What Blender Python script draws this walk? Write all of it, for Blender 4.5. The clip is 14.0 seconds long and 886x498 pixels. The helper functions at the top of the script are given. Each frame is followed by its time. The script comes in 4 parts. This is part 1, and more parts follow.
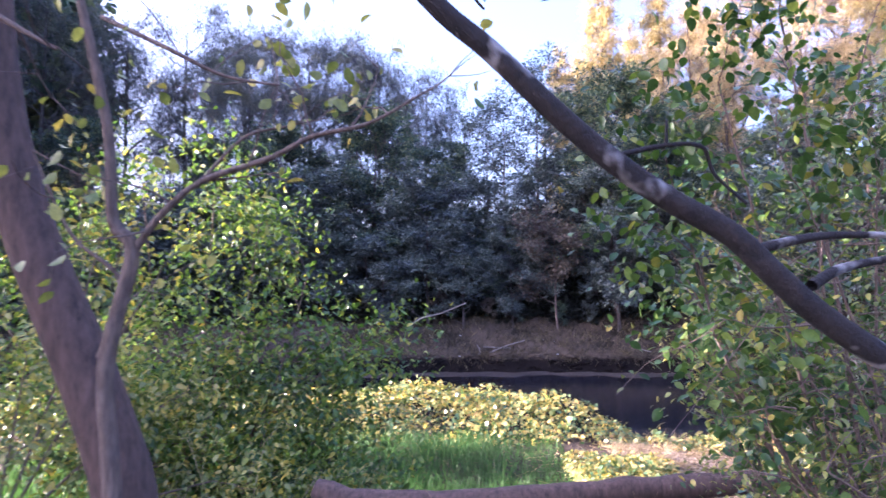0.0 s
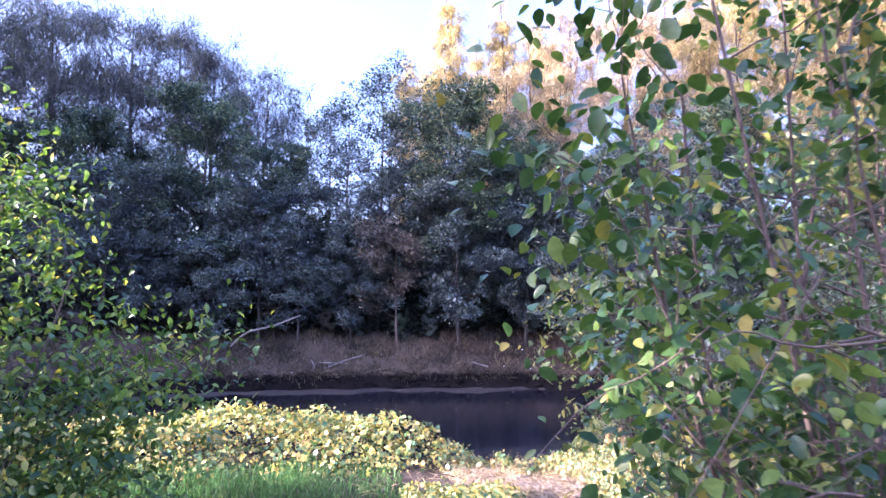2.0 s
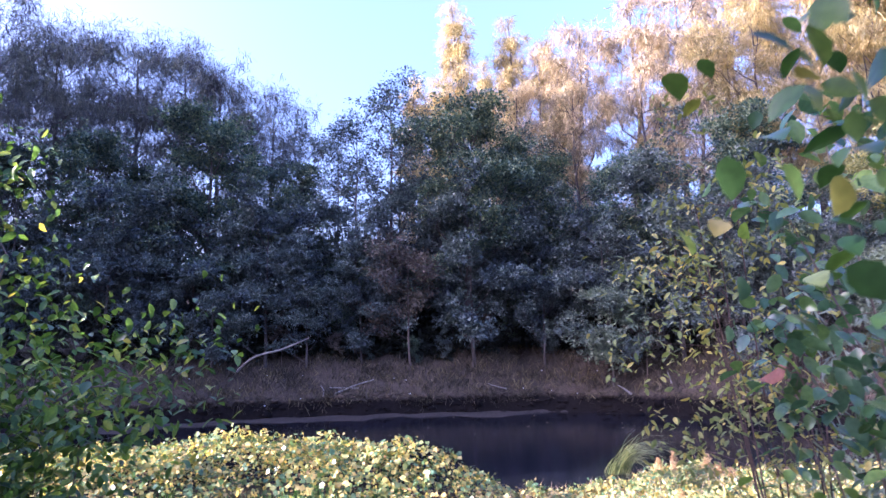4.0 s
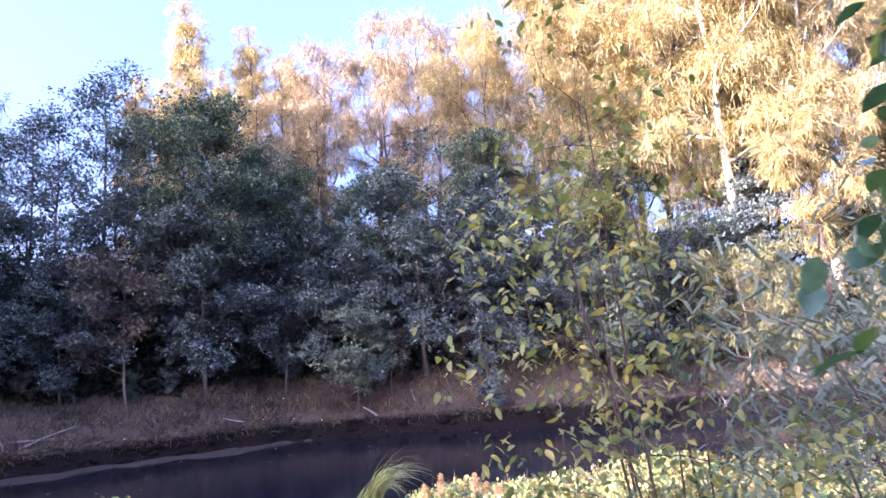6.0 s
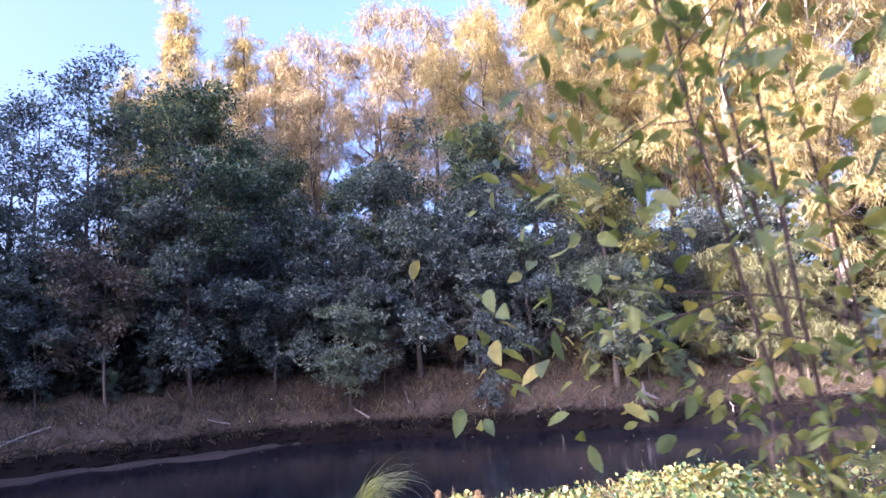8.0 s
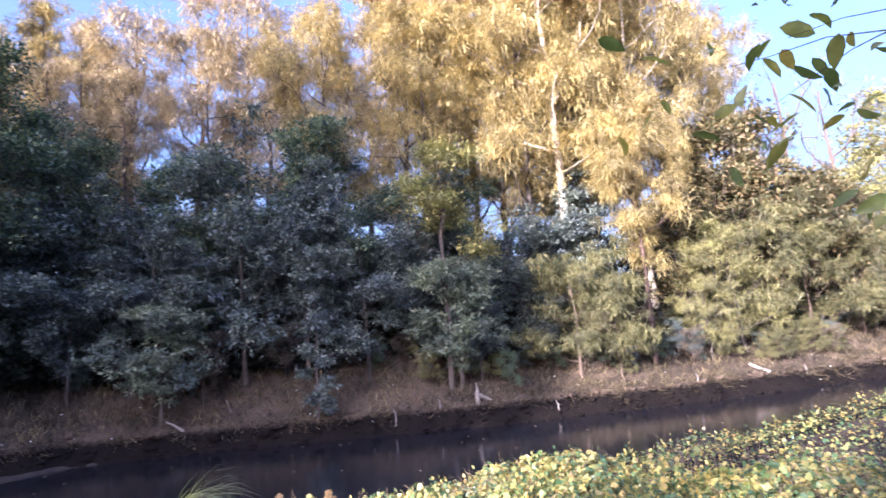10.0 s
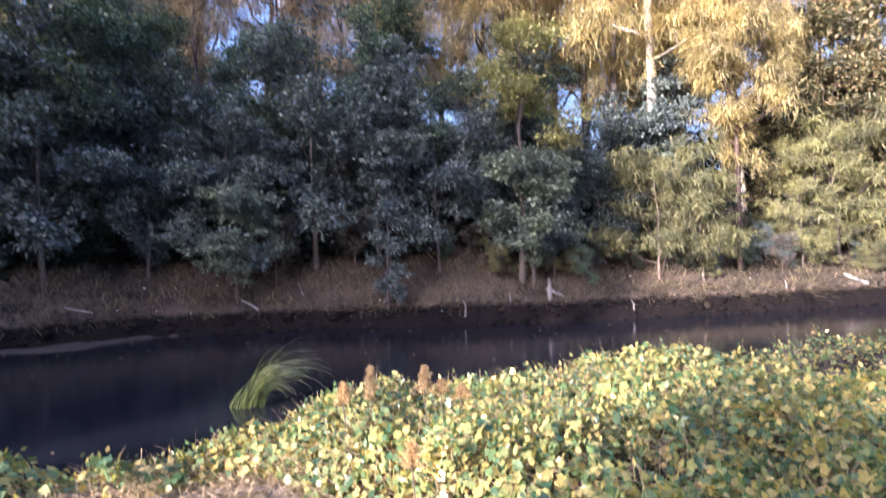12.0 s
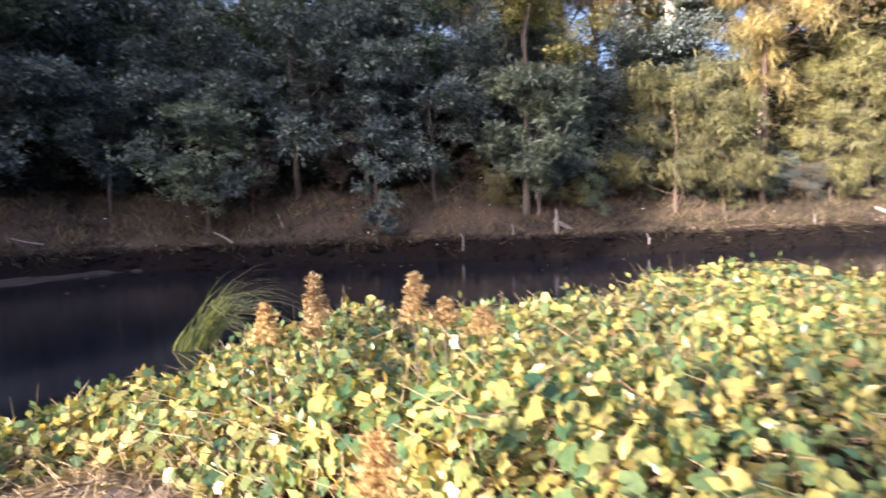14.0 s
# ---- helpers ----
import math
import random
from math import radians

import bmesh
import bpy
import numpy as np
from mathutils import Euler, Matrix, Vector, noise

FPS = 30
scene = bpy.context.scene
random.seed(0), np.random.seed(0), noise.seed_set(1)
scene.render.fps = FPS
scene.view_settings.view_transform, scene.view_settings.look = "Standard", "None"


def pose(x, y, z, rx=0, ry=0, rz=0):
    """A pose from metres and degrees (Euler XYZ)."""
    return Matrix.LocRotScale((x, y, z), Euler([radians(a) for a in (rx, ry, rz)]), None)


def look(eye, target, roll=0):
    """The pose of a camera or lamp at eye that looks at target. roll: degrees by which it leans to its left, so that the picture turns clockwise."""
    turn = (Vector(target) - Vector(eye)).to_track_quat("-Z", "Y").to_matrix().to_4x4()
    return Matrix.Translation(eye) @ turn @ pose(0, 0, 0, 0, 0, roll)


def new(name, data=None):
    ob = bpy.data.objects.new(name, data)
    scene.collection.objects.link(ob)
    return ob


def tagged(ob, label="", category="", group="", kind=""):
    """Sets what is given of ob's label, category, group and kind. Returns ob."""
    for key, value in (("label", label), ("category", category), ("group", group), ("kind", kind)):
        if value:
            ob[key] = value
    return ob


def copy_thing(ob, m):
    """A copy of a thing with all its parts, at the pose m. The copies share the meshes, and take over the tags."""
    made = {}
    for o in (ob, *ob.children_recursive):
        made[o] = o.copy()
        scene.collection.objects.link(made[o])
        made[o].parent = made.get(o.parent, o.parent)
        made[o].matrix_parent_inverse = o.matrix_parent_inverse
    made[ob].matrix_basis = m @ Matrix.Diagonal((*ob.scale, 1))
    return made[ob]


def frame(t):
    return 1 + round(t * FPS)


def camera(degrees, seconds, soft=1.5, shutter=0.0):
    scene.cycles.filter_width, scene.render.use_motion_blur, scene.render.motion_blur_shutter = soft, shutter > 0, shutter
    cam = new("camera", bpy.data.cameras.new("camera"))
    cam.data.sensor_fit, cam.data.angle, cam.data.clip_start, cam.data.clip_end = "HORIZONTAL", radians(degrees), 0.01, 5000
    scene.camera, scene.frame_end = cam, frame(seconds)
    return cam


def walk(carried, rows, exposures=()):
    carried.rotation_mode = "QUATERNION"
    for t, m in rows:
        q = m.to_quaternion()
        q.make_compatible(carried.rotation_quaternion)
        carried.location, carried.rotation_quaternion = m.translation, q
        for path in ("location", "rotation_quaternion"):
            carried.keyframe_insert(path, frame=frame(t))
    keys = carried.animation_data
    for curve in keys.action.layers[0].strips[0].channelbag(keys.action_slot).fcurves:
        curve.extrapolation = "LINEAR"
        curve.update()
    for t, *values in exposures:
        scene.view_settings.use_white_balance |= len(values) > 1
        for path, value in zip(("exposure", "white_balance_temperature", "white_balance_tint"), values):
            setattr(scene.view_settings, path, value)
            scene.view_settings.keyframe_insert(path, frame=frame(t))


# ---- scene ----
cam = camera(70.4, 14.0, soft=1.45, shutter=0.35)
PATH = [
    (0, (0.142, 0.565, 0.729), (0.152, 2.559, 0.882), -0.8),
    (0.5, (0.162, 0.882, 0.703), (0.389, 2.862, 0.864), -0.8),
    (1, (0.170, 1.256, 0.665), (0.604, 3.201, 0.833), -0.5),
    (1.5, (0.237, 1.547, 0.665), (0.787, 3.461, 0.853), -0.4),
    (2, (0.300, 1.857, 0.672), (0.807, 3.782, 0.866), 0.1),
    (2.5, (0.351, 2.175, 0.671), (0.849, 4.102, 0.871), 0.0),
    (4.8, (0.644, 3.561, 0.358), (1.115, 5.479, 0.668), -1.5),
    (5, (0.699, 3.699, 0.360), (1.239, 5.598, 0.676), -1.7),
    (5.5, (0.758, 3.892, 0.390), (1.778, 5.584, 0.703), -3.8),
    (6, (0.806, 4.250, 0.374), (2.012, 5.815, 0.687), -4.3),
    (6.5, (0.798, 4.419, 0.375), (2.025, 5.966, 0.690), -3.6),
    (7, (0.837, 4.556, 0.347), (2.054, 6.111, 0.666), -3.5),
    (7.2, (0.941, 4.630, 0.399), (2.151, 6.192, 0.715), -3.8),
    (9.3, (1.811, 5.937, 0.089), (3.137, 7.397, 0.422), -2.7),
    (9.5, (1.824, 5.976, 0.058), (3.223, 7.367, 0.388), -3.1),
    (10, (1.822, 6.058, 0.005), (3.414, 7.226, 0.322), -4.4),
    (10.5, (1.853, 6.150, -0.045), (3.506, 7.235, 0.260), -4.5),
    (11, (1.980, 6.392, -0.094), (3.576, 7.552, 0.238), -4.3),
    (11.5, (2.144, 6.703, -0.150), (3.635, 8.004, 0.139), -2.6),
    (12, (2.291, 6.973, -0.260), (3.767, 8.323, -0.247), -1.7),
    (12.5, (2.538, 7.254, -0.481), (4.093, 8.501, -0.646), -1.5),
    (13, (2.949, 7.679, -0.663), (4.529, 8.890, -0.846), -1.3),
    (13.5, (3.547, 8.059, -0.809), (5.161, 9.226, -0.988), -1.1),
    (14, (3.871, 8.506, -0.801), (5.352, 9.840, -0.964), -1.5),
]
walk(cam, [(t, look(eye, target, roll)) for t, eye, target, roll in PATH],
     exposures=[(0.0, 2.95, 4850, 40), (2.5, 3.1, 4600, 42), (4.8, 2.4, 4550, 44), (5.1, 2.4, 4550, 44), (5.6, 2.7, 4650, 43), (7.2, 2.58, 4700, 40), (9.3, 2.22, 4700, 34), (10.5, 2.07, 4650, 33), (12.0, 2.05, 4720, 31), (14.0, 1.92, 5100, 25)])

# ---- world, sun ----
SUN_FROM = Vector((-1.0, -0.02, 0.27)).normalized()
world = bpy.data.worlds.new("world")
scene.world = world
world.use_nodes = True
wn = world.node_tree
sky = wn.nodes.new("ShaderNodeTexSky")
sky.sky_type = "NISHITA"
sky.sun_disc = False
sky.sun_elevation = math.asin(SUN_FROM.z)
sky.sun_rotation = math.atan2(SUN_FROM.x, SUN_FROM.y)
sky.air_density, sky.dust_density, sky.ozone_density = 0.9, 9.0, 0.3
wn.links.new(sky.outputs[0], wn.nodes["Background"].inputs[0])
wn.nodes["Background"].inputs[1].default_value = 0.15
sun_data = bpy.data.lights.new("sun", "SUN")
sun_data.energy = 5.0
sun_data.angle = radians(0.5)
sun_data.color = (1.0, 0.79, 0.47)
sun = new("sun", sun_data)
sun.matrix_world = look(SUN_FROM * 60, (0, 0, 0))


# ---- materials ----
def material(name):
    m = bpy.data.materials.new(name)
    m.use_nodes = True
    return m, m.node_tree, m.node_tree.nodes["Principled BSDF"]


def ramp(nt, source, stops):
    r = nt.nodes.new("ShaderNodeValToRGB")
    els = r.color_ramp.elements
    while len(els) < len(stops):
        els.new(0.5)
    for e, (at, col) in zip(els, stops):
        e.position, e.color = at, (*col, 1)
    nt.links.new(source, r.inputs[0])
    return r.outputs[0]


def noise_tex(nt, scale, detail=4, rough=0.6, coords="Object", stretch=None):
    if coords == "Object":
        out = nt.nodes.new("ShaderNodeTexCoord").outputs["Object"]
    else:
        out = nt.nodes.new("ShaderNodeNewGeometry").outputs["Position"]
    if stretch:
        mp = nt.nodes.new("ShaderNodeMapping")
        mp.inputs["Scale"].default_value = stretch
        nt.links.new(out, mp.inputs[0])
        out = mp.outputs[0]
    n = nt.nodes.new("ShaderNodeTexNoise")
    n.inputs["Scale"].default_value = scale
    n.inputs["Detail"].default_value = detail
    n.inputs["Roughness"].default_value = rough
    nt.links.new(out, n.inputs[0])
    return n.outputs["Fac"]


def mixed(nt, fac, a, b, mode="MIX"):
    m = nt.nodes.new("ShaderNodeMix")
    m.data_type = "RGBA"
    m.blend_type = mode
    for sock, v in ((m.inputs[0], fac), (m.inputs[6], a), (m.inputs[7], b)):
        if isinstance(v, (int, float)):
            sock.default_value = v
        elif isinstance(v, tuple):
            sock.default_value = (*v, 1)
        else:
            nt.links.new(v, sock)
    return m.outputs[2]


def bump(nt, bsdf, height, strength, dist):
    b = nt.nodes.new("ShaderNodeBump")
    b.inputs["Strength"].default_value = strength
    b.inputs["Distance"].default_value = dist
    nt.links.new(height, b.inputs["Height"])
    nt.links.new(b.outputs[0], bsdf.inputs["Normal"])


def leaf_material(name, stops, rough=0.5, trans=0.35, glow=(1.15, 1.25, 0.6), patch=0.5):
    """Leaves: each island and each object has its own tone; light comes through them."""
    m, nt, b = material(name)
    geo = nt.nodes.new("ShaderNodeNewGeometry")
    info = nt.nodes.new("ShaderNodeObjectInfo")
    add = nt.nodes.new("ShaderNodeMath")
    add.operation = "ADD"
    nt.links.new(geo.outputs["Random Per Island"], add.inputs[0])
    nt.links.new(info.outputs["Random"], add.inputs[1])
    fr = nt.nodes.new("ShaderNodeMath")
    fr.operation = "FRACT"
    nt.links.new(add.outputs[0], fr.inputs[0])
    col = ramp(nt, fr.outputs[0], stops)
    big = noise_tex(nt, 0.9, 2, 0.5, "World")
    tone = ramp(nt, big, [(0.3, (1 - patch, 1 - patch, 1 - patch * 0.8)), (0.7, (1 + patch * 0.5, 1 + patch * 0.4, 1.0))])
    col = mixed(nt, 1.0, col, tone, "MULTIPLY")
    fine = noise_tex(nt, 60, 2, 0.5, "World")
    col = mixed(nt, 1.0, col, ramp(nt, fine, [(0.3, (0.78, 0.8, 0.78)), (0.7, (1.15, 1.12, 1.1))]), "MULTIPLY")
    nt.links.new(col, b.inputs["Base Color"])
    b.inputs["Roughness"].default_value = rough
    b.inputs["Specular IOR Level"].default_value = 0.45 if rough < 0.5 else 0.2
    tr = nt.nodes.new("ShaderNodeBsdfTranslucent")
    nt.links.new(mixed(nt, 1.0, col, glow, "MULTIPLY"), tr.inputs[0])
    ms = nt.nodes.new("ShaderNodeMixShader")
    ms.inputs[0].default_value = trans
    nt.links.new(b.outputs[0], ms.inputs[1])
    nt.links.new(tr.outputs[0], ms.inputs[2])
    nt.links.new(ms.outputs[0], nt.nodes["Material Output"].inputs[0])
    return m


def bark_material(name, dark, light, lichen=None, scale=9, stretch=(3, 3, 0.6)):
    m, nt, b = material(name)
    n = noise_tex(nt, scale, 6, 0.7, "Object", stretch)
    col = ramp(nt, n, [(0.3, dark), (0.7, light)])
    if lichen:
        spot = noise_tex(nt, 14, 3, 0.5, "Object")
        mask = ramp(nt, spot, [(0.54, (0, 0, 0)), (0.6, (1, 1, 1))])
        col = mixed(nt, mask, col, lichen)
    nt.links.new(col, b.inputs["Base Color"])
    b.inputs["Roughness"].default_value = 0.9
    bump(nt, b, n, 0.6, 0.02)
    return m


# golden evening sunlight is worked into this needle colour
M_CAS = leaf_material("sunlit_needles", [(0.0, (0.27, 0.235, 0.115)), (0.5, (0.48, 0.42, 0.205)), (1.0, (0.68, 0.60, 0.31))], 0.6, 0.35, (1.2, 1.1, 0.7))
M_CASB = leaf_material("brown_needles", [(0.0, (0.27, 0.23, 0.15)), (1.0, (0.64, 0.55, 0.34))], 0.6, 0.3, (1.1, 1.0, 0.8))
# darker, greyer copy of the needles, with shade put into the colour
M_CASD = leaf_material("shaded_needles", [(0.0, (0.10, 0.105, 0.12)), (1.0, (0.27, 0.27, 0.28))], 0.6, 0.3)
M_DOME = leaf_material("camphor_leaves", [(0.0, (0.055, 0.097, 0.092)), (0.6, (0.145, 0.205, 0.18)), (1.0, (0.33, 0.37, 0.23))], 0.62, 0.3)
M_SHRUB = leaf_material("privet_leaves", [(0.0, (0.075, 0.10, 0.115)), (0.6, (0.165, 0.205, 0.225)), (1.0, (0.30, 0.345, 0.345))], 0.65, 0.25)
M_PALE = leaf_material("pale_leaves", [(0.0, (0.16, 0.20, 0.17)), (1.0, (0.28, 0.33, 0.27))], 0.6, 0.25)
M_DRYLF = leaf_material("dry_brown_leaves", [(0.0, (0.12, 0.10, 0.09)), (1.0, (0.26, 0.225, 0.20))], 0.8, 0.2)
M_YEL = leaf_material("yellow_green_leaves", [(0.0, (0.22, 0.24, 0.10)), (1.0, (0.48, 0.44, 0.20))], 0.5, 0.3)
M_OLIVE = leaf_material("olive_sprays", [(0.0, (0.12, 0.13, 0.07)), (1.0, (0.30, 0.29, 0.16))], 0.5, 0.3)
M_POM = leaf_material("pale_olive_tufts", [(0.0, (0.14, 0.15, 0.07)), (1.0, (0.46, 0.44, 0.24))], 0.5, 0.3)
M_VINE = leaf_material("vine_leaves", [(0.0, (0.06, 0.13, 0.07)), (0.35, (0.17, 0.25, 0.10)), (0.65, (0.38, 0.37, 0.12)), (1.0, (0.66, 0.52, 0.18))], 0.32, 0.35, (1.5, 1.35, 0.5), 0.35)
M_NEAR = leaf_material("near_leaves", [(0.0, (0.035, 0.08, 0.025)), (0.6, (0.10, 0.18, 0.04)), (0.92, (0.24, 0.31, 0.07)), (1.0, (0.38, 0.33, 0.06))], 0.32, 0.4, (1.5, 1.5, 0.5), 0.3)
# darker copy of the near leaves; the shade on the right-hand bushes is in its colour
M_ROUND = leaf_material("shaded_rounded_leaves", [(0.0, (0.025, 0.065, 0.022)), (0.6, (0.065, 0.13, 0.035)), (0.92, (0.16, 0.23, 0.05)), (1.0, (0.30, 0.25, 0.06))], 0.3, 0.35, (1.5, 1.5, 0.5), 0.3)
M_BLUE = leaf_material("glossy_leaves", [(0.0, (0.045, 0.10, 0.065)), (0.6, (0.09, 0.17, 0.115)), (0.85, (0.12, 0.20, 0.07)), (1.0, (0.18, 0.28, 0.06))], 0.25, 0.35, (1.5, 1.5, 0.5), 0.3)
M_BLUE.node_tree.nodes["Principled BSDF"].inputs["Specular IOR Level"].default_value = 0.85
# yellow for turning leaves, and for sunlight on the left bush and weeds
M_YNEAR = leaf_material("turning_sunlit_leaves", [(0.0, (0.13, 0.18, 0.06)), (0.6, (0.26, 0.30, 0.10)), (1.0, (0.50, 0.43, 0.12))], 0.4, 0.4, (1.4, 1.3, 0.5), 0.3)
M_GRASS = leaf_material("green_grass", [(0.0, (0.045, 0.11, 0.035)), (1.0, (0.11, 0.22, 0.07))], 0.5, 0.35)
M_STRAW = leaf_material("dry_grass", [(0.0, (0.20, 0.15, 0.10)), (1.0, (0.58, 0.46, 0.30))], 0.8, 0.2)
M_STRAWG = leaf_material("bank_grass", [(0.0, (0.045, 0.04, 0.03)), (0.6, (0.11, 0.092, 0.065)), (1.0, (0.28, 0.235, 0.16))], 0.8, 0.2)
M_PLUME = leaf_material("rust_seed_heads", [(0.0, (0.36, 0.24, 0.11)), (1.0, (0.70, 0.54, 0.28))], 0.8, 0.3, (1.1, 0.9, 0.6))
M_BARK = bark_material("grey_brown_bark", (0.045, 0.036, 0.032), (0.15, 0.125, 0.11))
M_PALEBARK = bark_material("pale_bark", (0.30, 0.25, 0.20), (0.62, 0.56, 0.48), None, 6)
M_RED = bark_material("reddish_bark", (0.035, 0.024, 0.02), (0.15, 0.095, 0.075), None, 16, (2, 2, 0.5))
M_LICHEN = bark_material("lichened_bark", (0.006, 0.005, 0.006), (0.028, 0.022, 0.021), (0.26, 0.25, 0.25), 30, (1, 1, 1))
M_TWIG = bark_material("twig_bark", (0.07, 0.05, 0.04), (0.22, 0.165, 0.13), None, 20)
M_DRIFT = bark_material("bleached_wood", (0.12, 0.105, 0.095), (0.38, 0.34, 0.31), None, 14)


def ground_material():
    m, nt, b = material("bank_soil")
    big = noise_tex(nt, 0.35, 5, 0.6, "World")
    fine = noise_tex(nt, 7, 8, 0.7, "World")
    straw = noise_tex(nt, 26, 4, 0.7, "World", (1, 2.6, 1))
    soil = ramp(nt, big, [(0.3, (0.045, 0.034, 0.027)), (0.7, (0.11, 0.083, 0.063))])
    soil = mixed(nt, 1.0, soil, ramp(nt, fine, [(0.3, (0.55, 0.53, 0.5)), (0.7, (1.35, 1.32, 1.28))]), "MULTIPLY")
    soil = mixed(nt, ramp(nt, straw, [(0.5, (0, 0, 0)), (0.6, (0.6, 0.6, 0.6))]), soil, (0.21, 0.17, 0.125))
    pos = nt.nodes.new("ShaderNodeNewGeometry")
    sep = nt.nodes.new("ShaderNodeSeparateXYZ")
    nt.links.new(pos.outputs["Position"], sep.inputs[0])
    wob = nt.nodes.new("ShaderNodeMath")
    wob.operation = "MULTIPLY_ADD"
    nt.links.new(fine, wob.inputs[0])
    wob.inputs[1].default_value = 0.35
    nt.links.new(sep.outputs["Z"], wob.inputs[2])
    mr = nt.nodes.new("ShaderNodeMapRange")
    mr.inputs["From Min"].default_value = -1.98
    mr.inputs["From Max"].default_value = -1.8
    nt.links.new(wob.outputs[0], mr.inputs["Value"])
    mud = ramp(nt, fine, [(0.3, (0.004, 0.003, 0.003)), (0.75, (0.016, 0.012, 0.011))])
    nt.links.new(mixed(nt, mr.outputs[0], mud, soil), b.inputs["Base Color"])
    b.inputs["Roughness"].default_value = 0.95
    b.inputs["Specular IOR Level"].default_value = 0.12
    bump(nt, b, fine, 0.8, 0.05)
    return m


# leaf colour kept dark to carry the shade inside the far wood
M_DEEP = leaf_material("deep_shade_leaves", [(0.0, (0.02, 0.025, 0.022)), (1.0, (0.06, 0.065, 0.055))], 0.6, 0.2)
M_OLIVED = leaf_material("olive_brown_leaves", [(0.0, (0.08, 0.085, 0.05)), (0.6, (0.19, 0.18, 0.10)), (1.0, (0.36, 0.27, 0.17))], 0.5, 0.3)
M_DEAD = leaf_material("dead_leaf", [(0.0, (0.16, 0.07, 0.06)), (1.0, (0.30, 0.15, 0.13))], 0.6, 0.15)
M_WITHER = leaf_material("withered_leaves", [(0.0, (0.20, 0.12, 0.06)), (0.6, (0.45, 0.32, 0.14)), (1.0, (0.62, 0.50, 0.24))], 0.7, 0.25)
M_SOIL = ground_material()
M_WATER, nt_, b_ = material("murky_water")
b_.inputs["Base Color"].default_value = (0.011, 0.012, 0.018, 1)
b_.inputs["Roughness"].default_value = 0.1
b_.inputs["IOR"].default_value = 1.33
bump(nt_, b_, noise_tex(nt_, 3.0, 4, 0.55, "World", (1, 2.2, 1)), 0.1, 0.03)
M_WHITE, nt_, b_ = material("dirty_plastic")
nt_.links.new(ramp(nt_, noise_tex(nt_, 20), [(0.3, (0.5, 0.48, 0.45)), (0.7, (0.85, 0.84, 0.82))]), b_.inputs["Base Color"])

# ---- mesh helpers ----
UP = np.array((0.0, 0.0, 1.0))


def raw_mesh(name, verts, faces, mat):
    """verts (n,3), faces (m,k) of one size k."""
    me = bpy.data.meshes.new(name)
    verts, faces = np.asarray(verts, float), np.asarray(faces, int)
    m, k = faces.shape
    me.vertices.add(len(verts))
    me.vertices.foreach_set("co", verts.ravel())
    me.loops.add(m * k)
    me.loops.foreach_set("vertex_index", faces.ravel())
    me.polygons.add(m)
    me.polygons.foreach_set("loop_start", np.arange(0, m * k, k))
    me.polygons.foreach_set("loop_total", np.full(m, k))
    me.update(calc_edges=True)
    me.materials.append(mat)
    return me


def part(name, me, parent, label="", kind=""):
    ob = new(name, me)
    ob.parent = parent
    return tagged(ob, label, kind=kind)


def unit(v):
    return v / np.maximum(np.linalg.norm(v, axis=-1, keepdims=True), 1e-9)


# leaf outlines: x across, y along, z up; base at the origin, one unit long
BLADE = (np.array([(-0.5, 0.45, 0.06), (0, 0, 0), (0.5, 0.45, 0.06), (0, 1, -0.05)]), np.array([(0, 1, 3), (1, 2, 3)]))
OVAL = (np.array([(0, 0, 0), (-0.30, 0.18, 0.05), (-0.42, 0.45, 0.07), (-0.28, 0.78, 0.02), (0, 1, -0.10), (0.28, 0.78, 0.02), (0.42, 0.45, 0.07), (0.30, 0.18, 0.05), (0, 0.45, 0)]),
        np.array([(8, 0, 1), (8, 1, 2), (8, 2, 3), (8, 3, 4), (8, 4, 5), (8, 5, 6), (8, 6, 7), (8, 7, 0)]))
_lobes = [(0, 0.06, 0.04), (-0.24, -0.06, 0.05), (-0.50, 0.08, -0.03), (-0.45, 0.30, 0.04), (-0.55, 0.54, -0.06), (-0.33, 0.66, 0.04), (0, 0.95, -0.12), (0.33, 0.66, 0.04), (0.55, 0.54, -0.06), (0.45, 0.30, 0.04), (0.50, 0.08, -0.03), (0.24, -0.06, 0.05), (0, 0.28, 0.0)]
PALM = (np.array(_lobes), np.array([(12, i, i + 1) for i in range(1, 11)] + [(12, 11, 0), (12, 0, 1)]))
STRIP = (np.array([(-0.5, 0, 0), (0.5, 0, 0), (0.25, 1, -0.12), (-0.25, 1, -0.12)]), np.array([(0, 1, 2, 3)]))


def scatter(name, shape, pos, along, normal, length, width, mat):
    """One mesh of many leaves."""
    base, faces = shape
    y = unit(along)
    x = unit(np.cross(y, normal))
    z = np.cross(x, y)
    L, Wd = np.broadcast_to(length, len(pos))[:, None, None], np.broadcast_to(width, len(pos))[:, None, None]
    v = pos[:, None, :] + x[:, None, :] * base[None, :, 0:1] * Wd + y[:, None, :] * base[None, :, 1:2] * L + z[:, None, :] * base[None, :, 2:3] * L
    f = faces[None] + (np.arange(len(pos)) * len(base))[:, None, None]
    return raw_mesh(name, v.reshape(-1, 3), f.reshape(-1, faces.shape[1]), mat)


